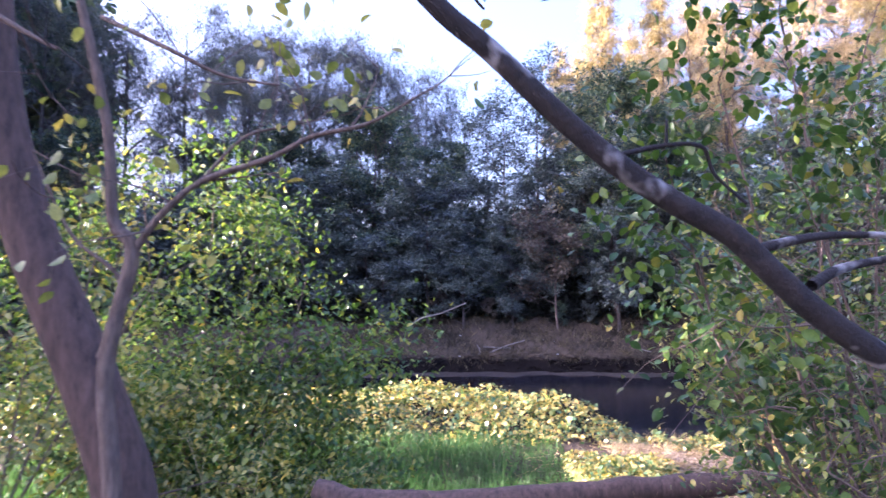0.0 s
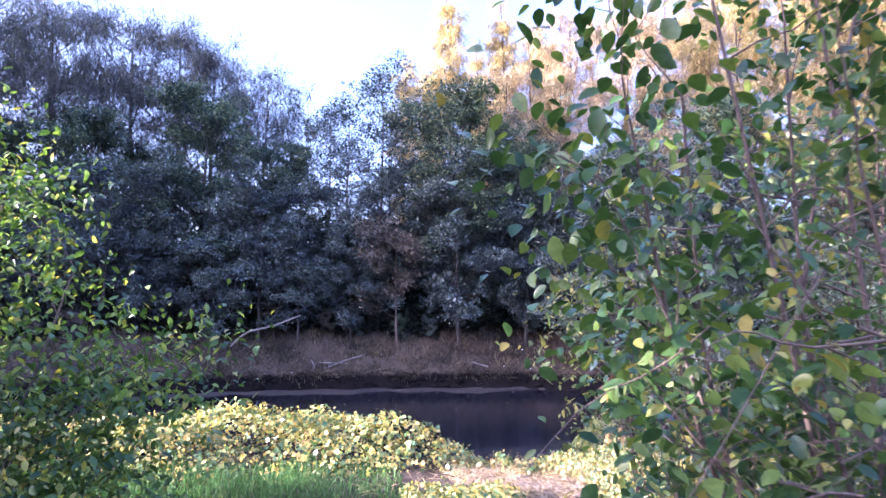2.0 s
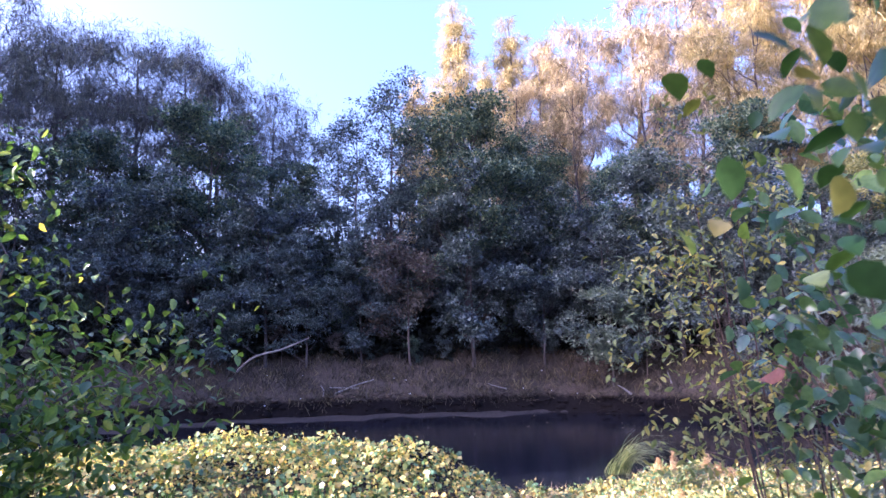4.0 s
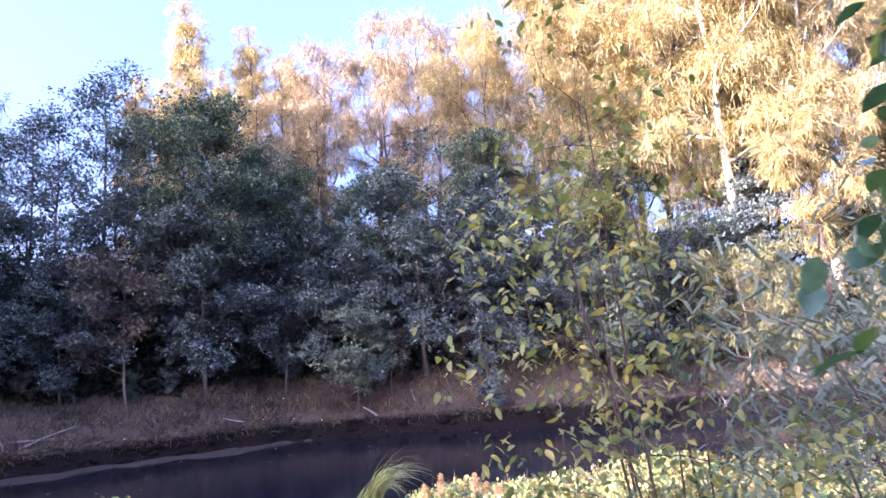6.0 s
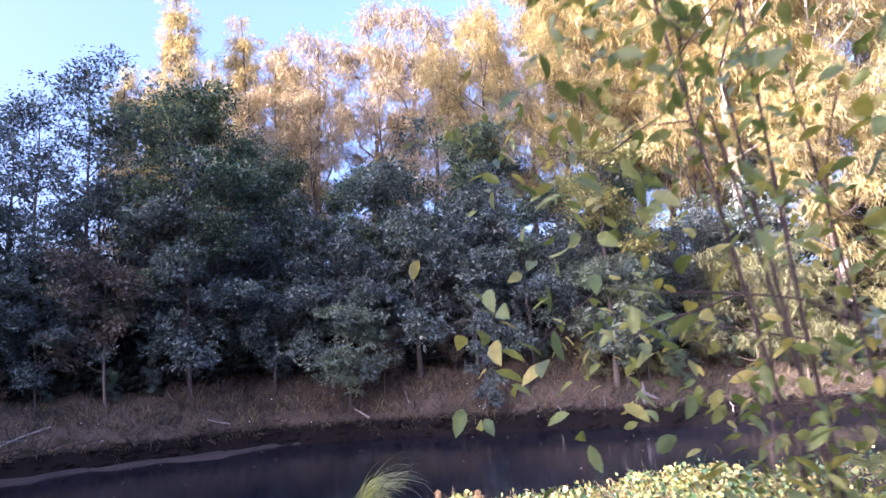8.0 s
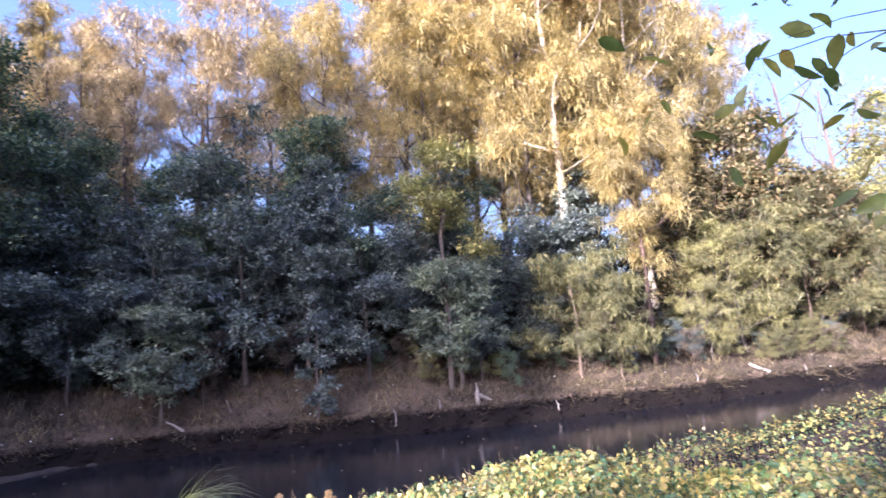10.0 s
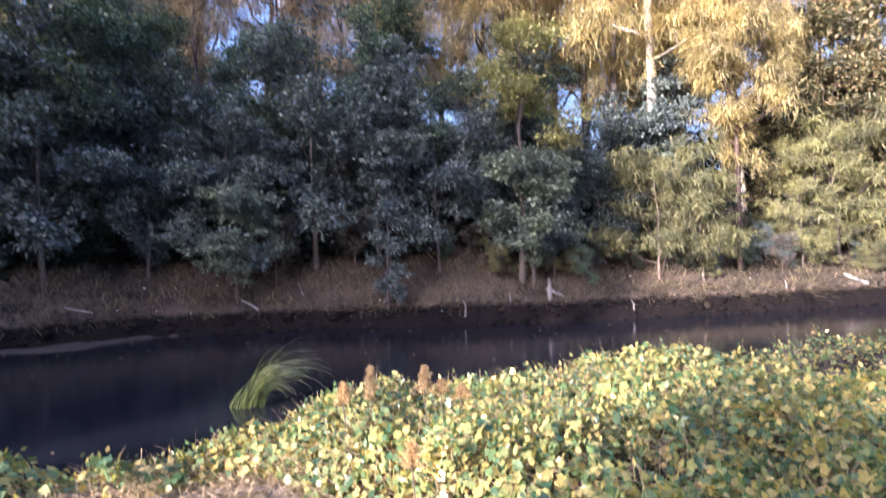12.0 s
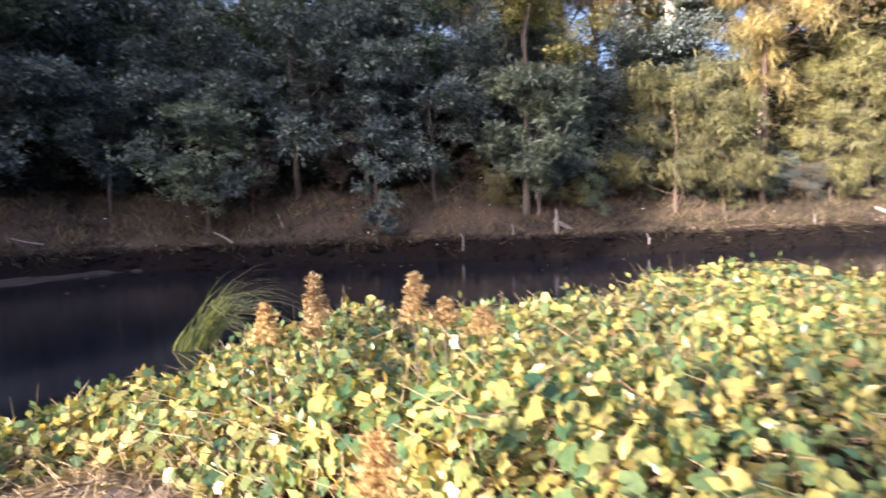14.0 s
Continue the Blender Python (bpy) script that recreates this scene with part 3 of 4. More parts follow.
def far_trees():
    D = "tall she-oak behind the far bank, shade worked into its dark needles"
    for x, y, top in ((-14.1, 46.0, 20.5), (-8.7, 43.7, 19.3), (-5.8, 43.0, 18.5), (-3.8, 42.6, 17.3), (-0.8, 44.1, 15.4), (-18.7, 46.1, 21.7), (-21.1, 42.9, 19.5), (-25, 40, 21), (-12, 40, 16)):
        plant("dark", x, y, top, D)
    S = "narrow feathery she-oak spire, golden in the sun"
    for x, y, top in ((12.9, 47.2, 27.0), (16.8, 46.3, 25.5), (9.3, 46.9, 20.4), (19.6, 45.8, 23.5), (11.8, 50.2, 21.8), (16.5, 50.8, 24.0), (22.5, 49, 24)):
        plant("spire", x, y, top, S)
    B = "thin brownish she-oak with open crown"
    for x, y, top in ((18.1, 44.7, 22.1), (19.6, 40.4, 21.9), (22.8, 39.6, 23.9), (24.1, 35.7, 23.0), (28.6, 36.5, 24.3), (15.0, 40.4, 17.1), (16.9, 36.0, 15.6), (20.5, 35.0, 17.0), (21.8, 31.5, 16.5), (32, 34, 23)):
        plant("brown_a", x, y, top, B)
    G = "tall she-oak with drooping golden foliage in evening sun"
    for x, y, top in ((29.3, 20.5, 22.4), (27.2, 27.0, 21.9), (32.6, 26.1, 26.5), (38.2, 18.3, 24.4), (44.8, 15.2, 20.5), (46.7, 18.1, 24.5), (35.5, 22.0, 25.0), (25.6, 24.6, 17.5), (41.0, 22.0, 24.0), (23.6, 28.5, 18.0), (30.5, 23.0, 23.0), (33.6, 19.2, 15.0)):
        plant("cas_a", x, y, top, G)
    plant("cas_b", 29.6, 19.2, 24.0, "tall she-oak with a bare pale trunk and golden crown")
    plant("cas_b", 34.5, 16.8, 21.0, "tall she-oak with a bare pale trunk and golden crown")
    plant("cas_c", 29.5, 15.6, 10.6, "small she-oak with reddish trunk and hanging golden sprays")
    U = "round-topped dark green broadleaf tree"
    for i, (x, y, top) in enumerate(((-3.4, 35.9, 11.9), (-9.6, 37.7, 10.7), (-13.9, 39.0, 10.2), (8.9, 32.5, 11.8), (20.5, 26.5, 10.2), (16.9, 30.3, 9.3), (0.5, 37.5, 9.5), (12.8, 33.5, 9.5), (-20, 36, 11), (24.5, 22.8, 8.0))):
        plant("dome_a" if i % 2 else "dome_b", x, y, top, U)
    for x, y, top in ((3.9, 34.9, 12.0), (5.6, 35.2, 14.1), (3.1, 39.1, 13.0), (1.8, 41, 13), (6.8, 38, 12), (14.5, 37, 12.5)):
        plant("slender", x, y, top, "slender open tree with sparse leaves and sky between")
    for x, y, top in ((41.2, 13.4, 12.0), (40.0, 11.6, 9.2), (37.0, 13.8, 8.5), (43.5, 10.4, 8.5), (46.5, 9.4, 8.0), (34.5, 15.6, 7.0)):
        plant("olive_dome", x, y, top, "broad olive-green tree with brown patches by the bend")
    for x, y, top in ((49.5, 8.3, 9.7), (55.9, 4.3, 15.2), (58.7, -0.5, 17.3), (59.5, -5.3, 16.8), (62, -12, 17), (64, -20, 17)):
        plant("broad_lit", x, y, top, "broad yellow-green tree in full sun by the bend")
    for x, y, top in ((15.43, 32.82, 6.2), (22.0, 22.6, 6.0)):
        plant("bare", x, y, top, "small dead tree with pale bare branches in the shade")
    for x, y, top in ((48.6, 11.3, 17.2), (52.4, 9.2, 17.0), (59.5, 5.4, 18.0), (63.4, 3.1, 18.1)):
        plant("bare", x, y, top, "bare leafless tree with twisting branches")
    plant("yellow", 21.3, 20.4, 8.2, "small tree with pale trunk and yellow-green crown")
    W_ = "grey-green shrub leaning over the far bank"
    g = "shrubs along the far bank"
    spots = ((-5.6, 33.3, 3.6), (-0.5, 32.7, 5.7), (-2.7, 32.1, 3.1), (-9.0, 34.6, 3.8), (8.8, 31.2, 6.0), (1.3, 32.5, 3.6), (8.2, 36.8, 8.0), (11.7, 33.5, 7.5), (9.5, 33.5, 4.9),
             (12.1, 30.7, 3.9), (16.7, 26.7, 7.1), (18.5, 25.2, 6.1), (19.8, 23.2, 5.0), (25.8, 19.7, 4.4), (3.8, 32.8, 3.5), (5.2, 34, 6), (14.6, 29.2, 5.5), (-7.0, 35.0, 6.0), (-12.5, 34.0, 4.0), (-16, 34, 5), (22.6, 22.0, 4.6))
    for i, (x, y, top) in enumerate(spots):
        plant("shrub_b" if i % 2 else "shrub_a", x, y, top, W_, category="shrub", group=g)
    rng = np.random.default_rng(21)
    x = -24.0
    while x < 31:
        u = rng.uniform(4.9, 6.8)
        y = float(np.interp(x, FAR_X, FAR_Y)) + u / (0.76 if x > 10.8 else 1)
        plant(("shrub_a", "shrub_b", "shrub_c")[int(rng.integers(3))], x, y, rng.uniform(3.4, 6.6), W_, category="shrub", group=g)
        x += rng.uniform(0.9, 1.7)
    x = -20.0
    while x < 47:
        u = rng.uniform(3.2, 4.8)
        y = float(np.interp(x, FAR_X, FAR_Y)) + u / (0.76 if x > 10.8 else 1)
        lit = x > 26
        plant(("olive", "olive", "pom", "dry", "shrub_a")[int(rng.integers(5))] if lit else ("shrub_c", "shrub_a", "hanging", "dry", "shrub_b")[int(rng.integers(5))], x, y,
              float(ground_z(x, y)) + rng.uniform(0.8, 2.3), "small scrubby bush at the foot of the far wood", category="shrub", group=g)
        x += rng.uniform(0.55, 1.0) if lit else rng.uniform(1.2, 2.6)
    for k in range(46):
        x, u = rng.uniform(20.5, 40), rng.uniform(1.5, 4.2)
        y = float(np.interp(x, FAR_X, FAR_Y)) + u / 0.76
        plant(("shrub_a", "shrub_c", "dry", "olive")[int(rng.integers(4))], x, y, float(ground_z(x, y)) + rng.uniform(0.7, 1.7), "low grey-green scrub spreading over the bank", category="shrub", group=g)
    for x, y, top in ((39.4, 10.4, 4.5), (43.3, 8.4, 3.9), (47.4, 5.6, 4.5), (49.4, 2.3, 4.9), (36.5, 12.4, 5.0)):
        plant("olive", x, y, top, "dry olive and brown shrub at the river bend", category="shrub", group=g)
    plant("dry", 5.9, 31.6, 4.4, "half-dead shrub with dry brown leaves", category="shrub", group=g)
    plant("dry", 15.2, 27.2, 1.2, "half-dead shrub with dry brown leaves", category="shrub", group=g)
    plant("pale", 13.7, 27.3, 2.1, "low pale green shrub with large leaves", category="shrub", group=g)
    plant("hanging", 16.8, 22.9, 2.5, "narrow shrub hung with grey-green creeper", category="shrub", group=g)
    plant("pale", 21.7, 20.2, 3.2, "small gnarled tree with a thin pale crown", category="shrub", group=g)
    plant("olive", 25.9, 17.2, 2.9, "sunlit spreading shrub of olive sprays", category="shrub", group=g)
    plant("olive", 26.9, 16.0, 2.0, "low spreading shrub of olive sprays", category="shrub", group=g)
    plant("shrub_a", 22.6, 19.9, 1.4, "low dark shrub on the far bank", category="shrub", group=g)
    for x, y, top in ((33.3, 13.6, 4.3), (36.1, 12.7, 2.6), (34.1, 12.7, 4.9), (31.8, 13.6, 2.2)):
        plant("pom", x, y, top, "young she-oak with rounded feathery tufts", category="shrub", group=g)


far_trees()


def shade_trees():
    """Unseen trees added upstream, to shade the near bushes and the forest across the water."""
    for x, y, top in ((-15, 6.8, 4.6), (-17, 3.2, 12), (-15, 0.5, 12), (-18, -3.0, 14), (-13, 5.0, 6), (-12, 2.0, 7)):
        plant("shade", x, y, top, "unseen broadleaf tree added upstream to shade the near bushes", group="trees upstream")
    for x, y, top in ((-31, 19.5, 20), (-33, 22.5, 25), (-30, 25, 28), (-34, 28, 31), (-29, 30.5, 27), (-33, 34, 29), (-30, 37, 28), (-34, 41, 30), (-30, 45, 28), (-36, 49, 31), (-32, 53, 29), (-40, 24, 26), (-40, 33, 30), (-38, 18, 12)):
        plant("shade", x, y, top, "unseen tall broadleaf tree added upstream to shade the far wood", group="trees upstream")


shade_trees()


def forest_fill():
    """Undergrowth, its leaves coloured dark for the wood's inner shade, and thin stems."""
    rng = np.random.default_rng(77)
    n = 2300
    x = rng.uniform(-30, 64, n)
    u = rng.uniform(5.6, 20, n)
    y = np.interp(x, FAR_X, FAR_Y) + u / np.where(x > 10.8, 0.76, 1)
    z = ground_z(x, y)
    h = rng.uniform(0.0, 1.0, n) ** 0.8 * np.where(u > 11, 5.5, np.where(u > 8, 3.4, 1.5)) + 0.15
    c = np.column_stack([x, y, z + h])
    # low band of dark leaves that stands for the shade under the crowns
    m = 1300
    x2, u2 = rng.uniform(-26, 52, m), rng.uniform(4.1, 6.4, m)
    y2 = np.interp(x2, FAR_X, FAR_Y) + u2 / np.where(x2 > 10.8, 0.76, 1)
    c = np.concatenate([c, np.column_stack([x2, y2, ground_z(x2, y2) + rng.uniform(0.0, 0.5, m) + rng.uniform(0, 0.9, m) * (u2 - 4.1)])])
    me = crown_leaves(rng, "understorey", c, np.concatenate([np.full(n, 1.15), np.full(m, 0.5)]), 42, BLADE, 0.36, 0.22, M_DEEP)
    tagged(new("understorey", me), "undergrowth in the far wood, leaves coloured dark for the shade there", "undergrowth", kind="stuff")
    tubes = []
    for i in range(230):
        x = rng.uniform(-30, 50)
        y = float(np.interp(x, FAR_X, FAR_Y)) + rng.uniform(5.5, 15) / (0.76 if x > 10.8 else 1)
        z = float(ground_z(x, y)) - 0.1
        h, r = rng.uniform(3, 9), rng.uniform(0.02, 0.07)
        lx, ly = rng.normal(0, 0.12, 2) * h
        k = rng.normal(0, 0.15, 2)
        tubes.append(([(x, y, z), (x + lx * 0.5 + k[0], y + ly * 0.5 + k[1], z + h * 0.5), (x + lx, y + ly, z + h)], np.array((r, r * 0.8, r * 0.4))))
    tagged(new("thin_stems", tubes_mesh("thin_stems", tubes, M_BARK, 5)), "thin grey saplings and stems in the far wood", "undergrowth", kind="stuff")


forest_fill()


# ---- grasses ----
def blades(name, x, y, z, mat, length, width, lean, rng, label, lift=0.0):
    n = len(x)
    d = np.column_stack([rng.normal(0, lean, n), rng.normal(0, lean, n), np.ones(n)])
    normal = unit(np.column_stack([rng.normal(0, 1, n), rng.normal(0, 1, n), rng.normal(0, 0.2, n)]))
    me = scatter(name, STRIP, np.column_stack([x, y, z + lift]), d, normal, length * rng.uniform(0.5, 1.3, n), width, mat)
    return tagged(new(name, me), label, "grass", kind="stuff")


def bank_grass():
    rng = np.random.default_rng(5)
    n = 62000
    x = rng.uniform(-22, 46, n)
    u = rng.beta(1.3, 1.8, n) * 6 + 0.75
    y = np.interp(x, FAR_X, FAR_Y) + u / np.where(x > 10.8, 0.76, 1)
    keep = smooth_noise(x, y, 1.4, 3) + rng.normal(0, 0.5, n) > -0.1
    x, y = x[keep], y[keep]
    blades("far_bank_grass", x, y, ground_z(x, y) - 0.03, M_STRAWG, 0.34, 0.026, 0.8, rng, "dry brownish grass matted on the far bank")
    n = 15000
    x = rng.uniform(-22, 46, n)
    y = np.interp(x, FAR_X, FAR_Y) + (rng.uniform(0.35, 1.0, n) + 0.25 * smooth_noise(x, x * 0.2, 2.3)) / np.where(x > 10.8, 0.76, 1)
    keep = smooth_noise(x, y, 2.2, 6) + rng.normal(0, 0.3, n) > -0.2
    x, y = x[keep], y[keep]
    d = np.column_stack([rng.normal(0, 0.6, len(x)), rng.normal(-0.9, 0.5, len(x)), rng.normal(0.1, 0.5, len(x))])
    me = scatter("bank_fringe", STRIP, np.column_stack([x, y, ground_z(x, y)]), d, np.tile(UP, (len(x), 1)) + rng.normal(0, 0.4, d.shape), rng.uniform(0.15, 0.45, len(x)), 0.022, M_STRAWG)
    tagged(new("bank_fringe", me), "matted dry grass hanging over the muddy edge", "grass", kind="stuff")
    n = 22000
    x, y = rng.uniform(-7, 2.3, n), rng.uniform(8.2, 13.4, n)
    keep = path_gap(x, y) > 0.9
    x, y = x[keep], y[keep]
    blades("green_grass", x, y, ground_z(x, y) - 0.02, M_GRASS, np.where(x > 1.1, 0.17, 0.34), 0.010, 0.45, rng, "lush green grass on the river flat")
    n = 16000
    x, y = np.concatenate([rng.uniform(-6, 6, 7000), rng.uniform(3.1, 5.6, 9000)]), np.concatenate([rng.uniform(1.5, 14.0, 7000), rng.uniform(8.5, 12.8, 9000)])
    blades("trodden_grass", x, y, ground_z(x, y) + 0.02, M_STRAW, 0.16, 0.007, 2.4, rng, "flattened dry straw on bare earth")


bank_grass()


# ---- vines on the river flat ----
def vine_top(x, y):
    """Height of the creeper's mound over the ground, 0 where it does not grow."""
    v = near_in(x, y)
    m = np.where(x > 5.4, np.clip((v - 0.55) / 1.0, 0.1, 1) * (v > 0), np.clip((v + 0.1) / 0.9, 0, 1)) * np.clip((8.3 - v) / 1.2, 0, 1)
    gap = np.clip((path_gap(x, y) - 0.45) / 0.55, 0, 1)
    west = np.where(x < 4.0, np.clip((y - 12.4) / 0.8, 0, 1), 1.0)
    low = np.where((x < 3.75) & (y < 10.7) & (x > 2.0), 0.42, 0.0)
    shore = np.where((x < 5.4) & (x > 3.2) & (y > 11.3), 0.72, 1.0)
    return (0.55 - 0.1 * np.clip((y - 10) / 1.5, 0, 1) * (x > 4) - 0.12 * np.clip((x - 8) / 4, 0, 1) + 0.2 * np.clip((4 - x) / 1.5, 0, 1)) * shore * m * gap * np.maximum(west, low) * (1 + 0.3 * smooth_noise(x, y, 1.3, 1) + 0.16 * smooth_noise(x, y, 3.7, 2))


def vine_patch():
    rng = np.random.default_rng(9)
    root = tagged(new("creeper_patch"), "knee-high mass of lobed creeper leaves, sunlit along the water", "creeper")
    root.location = (7, 10, float(ground_z(7, 10)))
    off = np.array(root.location)
    xs, ys = [], []
    for n, (x0, x1, y0, y1) in ((50000, (4.3, 10, 6.3, 12.5)), (13000, (3.3, 14, 5, 16)), (42000, (-9, 5.2, 12, 17)), (14000, (10, 30, -1, 13)), (3000, (-24, -8, 12, 18.5)), (8000, (2.0, 3.8, 8.4, 10.8))):
        xs.append(rng.uniform(x0, x1, n))
        ys.append(rng.uniform(y0, y1, n))
    x, y = np.concatenate(xs), np.concatenate(ys)
    h = vine_top(x, y)
    keep = (h > 0.07) & (smooth_noise(x, y, 2.1, 7) + 0.4 * smooth_noise(x, y, 6.3, 8) + rng.normal(0, 0.25, len(x)) > -0.62)
    x, y, h = x[keep], y[keep], h[keep]
    depth = rng.uniform(0, 1, len(x)) ** 2.2
    z = ground_z(x, y) + h * (1 - 0.75 * depth) + rng.normal(0, 0.035, len(x))
    e = 0.15
    slope = np.column_stack([(vine_top(x - e, y) - vine_top(x + e, y)) / (2 * e), (vine_top(x, y - e) - vine_top(x, y + e)) / (2 * e), np.ones(len(x))])
    normal = unit(unit(slope) + rng.normal(0, 0.55, (len(x), 3)))
    a = rng.uniform(0, 6.283, len(x))
    along = np.column_stack([np.cos(a), np.sin(a), rng.normal(-0.25, 0.25, len(x))])
    along -= normal * np.sum(along * normal, axis=1, keepdims=True)
    size = rng.uniform(0.027, 0.068, len(x)) * np.where(depth < 0.2, 1.15, 0.85) * np.where((x < 4.5) & (y > 11.5), 1.35, 1.0)
    pos = np.column_stack([x, y, z]) - off
    dead = rng.random(len(x)) < 0.07 + 0.12 * depth
    near = np.argsort(np.hypot(x - 5.0, y - 8.6) + depth * 3)[:280]
    mask = np.ones(len(x), bool)
    mask[near] = False
    close = mask & (np.hypot(x - 6.0, y - 9.2) < 3.8)
    beyond = mask & ~close
    close, beyond = close & ~dead, beyond & ~dead
    withered = mask & dead
    part("withered_leaves", scatter("withered_leaves", BLADE, pos[withered], along[withered], normal[withered], size[withered] * 0.9, size[withered] * 0.7, M_WITHER), root, kind="stuff")
    part("creeper_foliage", scatter("creeper_foliage", PALM, pos[close], along[close], normal[close], size[close], size[close] * 1.05, M_VINE), root, kind="stuff")
    part("creeper_foliage", scatter("creeper_foliage", BLADE, pos[beyond], along[beyond], normal[beyond], size[beyond], size[beyond] * 1.1, M_VINE), root, kind="stuff")
    singles(root, "leaf", PALM, pos[near], along[near], normal[near], size[near] * 1.15, 1.05, M_VINE)
    tubes = []
    for i in range(1500):
        px, py = rng.uniform(3.6, 12), rng.uniform(6.3, 14)
        hh = float(vine_top(np.array([px]), np.array([py]))[0])
        if hh < 0.15:
            continue
        zg = float(ground_z(px, py))
        d = rng.normal(0, 0.16, 2)
        tubes.append((np.array([(px, py, zg), (px + d[0] * 0.4, py + d[1] * 0.4, zg + hh * 0.6), (px + d[0] * 1.6, py + d[1] * 1.6, zg + hh * rng.uniform(0.8, 1.25))]) - off, np.array((0.004, 0.003, 0.0015))))
    part("creeper_stem", tubes_mesh("creeper_stem", tubes, M_TWIG, 4), root, kind="stuff")
    n = 5200
    x, y = np.concatenate([rng.uniform(-6, 22, n // 2), rng.uniform(3.5, 9, n // 2)]), np.concatenate([rng.uniform(4, 16.5, n // 2), rng.uniform(7.5, 12.8, n // 2)])
    hh = vine_top(x, y)
    keep = hh > 0.2
    x, y, hh = x[keep], y[keep], hh[keep]
    m = len(x)
    along = np.column_stack([rng.normal(0, 0.5, m), rng.normal(0, 0.5, m), np.ones(m)])
    pos2 = np.column_stack([x, y, ground_z(x, y) + hh * 0.95]) - off
    for lift in (0.0, 0.04, 0.08):
        part("creeper_shoot", scatter("creeper_shoot", BLADE, pos2 + unit(along) * lift * rng.uniform(0.4, 1.6, (m, 1)), along + rng.normal(0, 0.6, along.shape), rng.normal(0, 1, along.shape), 0.06, 0.035, M_VINE), root, kind="stuff")
    n = 20000
    x, y = rng.uniform(3.2, 9, n), rng.uniform(6.5, 12.5, n)
    hh = vine_top(x, y)
    keep = hh > 0.1
    x, y, hh = x[keep], y[keep], hh[keep]
    blades("straw_litter", x, y, ground_z(x, y) + hh * rng.uniform(0.1, 0.98, len(x)), M_STRAW, 0.22, 0.006, 1.6, rng, "dry stalks and straw tangled in the creeper")


def singles(root, name, shape, pos, along, normal, size, aspect, mat):
    """Leaves that can be told apart, each an object on a shared mesh."""
    me = raw_mesh(name, shape[0] * np.array((aspect, 1, 1)), shape[1], mat)
    y = unit(along)
    x = unit(np.cross(y, normal))
    z = np.cross(x, y)
    for i in range(len(pos)):
        ob = new(name, me)
        ob.parent = root
        m = Matrix.Identity(4)
        for r in range(3):
            m[r][0], m[r][1], m[r][2], m[r][3] = x[i, r] * size[i], y[i, r] * size[i], z[i, r] * size[i], pos[i, r]
        ob.matrix_basis = m


# ---- plumes, tuft ----
def seed_head(x, y, top, h, w=0.09):
    rng = np.random.default_rng(int(x * 100))
    zg = float(ground_z(x, y))
    root = tagged(new("seed_head"), "upright rust-pink seed head above the creeper", "seed head", "seed heads in the creeper")
    root.location = (x, y, zg)
    H = top - zg
    part("stalk", tubes_mesh("stalk", [([(0, 0, -0.03), (0.01, 0, H * 0.6), (0, 0.01, H - h), (0, 0, H)], np.array((0.006, 0.005, 0.004, 0.002)))], M_TWIG, 5), root)
    clumps = []
    for k in range(26):
        f = k / 25
        a = k * 2.4
        r = 0.85 * w * (1 - f) ** 0.7 * rng.uniform(0.1, 1)
        clumps.append((math.cos(a) * r, math.sin(a) * r, H - h + f * h))
    part("plume", crown_leaves(rng, "plume", clumps, 0.026, 40, BLADE, 0.018, 0.010, M_PLUME), root)


def water_tuft(x, y, s=1.0):
    rng = np.random.default_rng(3)
    root = tagged(new("grass_tussock"), "arching tussock of long grass at the water's edge", "tussock")
    root.location = (x, y, WATER_Z - 0.03)
    vs, fs = [], []
    for i in range(170):
        a = rng.normal(-0.93, 0.38)
        L = rng.uniform(0.7, 1.9) * s
        d = np.array((math.cos(a), math.sin(a), 0))
        p = np.array((rng.normal(0, 0.1), rng.normal(0, 0.1), 0.0))
        side = np.array((-d[1], d[0], 0)) * 0.021
        steep = rng.uniform(1.05, 1.35)
        b = len(vs)
        for k in range(8):
            w = 1 - k / 7.5
            vs += [p - side * w, p + side * w]
            steep -= rng.uniform(0.08, 0.30) * (0.4 + 0.25 * k)
            p = p + (d * math.cos(steep) + UP * math.sin(steep)) * L / 7
        fs += [(b + 2 * k, b + 2 * k + 1, b + 2 * k + 3, b + 2 * k + 2) for k in range(7)]
    part("grass_blade", raw_mesh("grass_blade", vs, fs, M_OLIVE_GRASS), root, kind="stuff")


M_OLIVE_GRASS = leaf_material("tussock_grass", [(0.0, (0.14, 0.18, 0.12)), (0.5, (0.28, 0.33, 0.20)), (1.0, (0.58, 0.56, 0.38))], 0.4, 0.35)
water_tuft(7.75, 16.4, 0.92)
for x, y, top, h in ((5.40, 10.60, -1.11, 0.24), (5.69, 10.31, -1.12, 0.19), (5.27, 10.76, -1.23, 0.15), (5.85, 10.08, -1.26, 0.09), (4.76, 9.51, -1.32, 0.13), (5.83, 10.27, -1.24, 0.10)):
    seed_head(x, y, top, h)


# ---- near bushes ----
def dry_leaf(parent, place):
    me = raw_mesh("leaf", OVAL[0] * np.array((1.1, 1, 2.6)), OVAL[1], M_DEAD)
    ob = part("leaf", me, parent, "curled dead maroon-brown leaf")
    ob.matrix_basis = Matrix.Translation(Vector(place) - parent.location) @ pose(0, 0, 0, 60, 160, 40) @ Matrix.Scale(0.11, 4)


TERRACE = -0.67  # height of the upper track


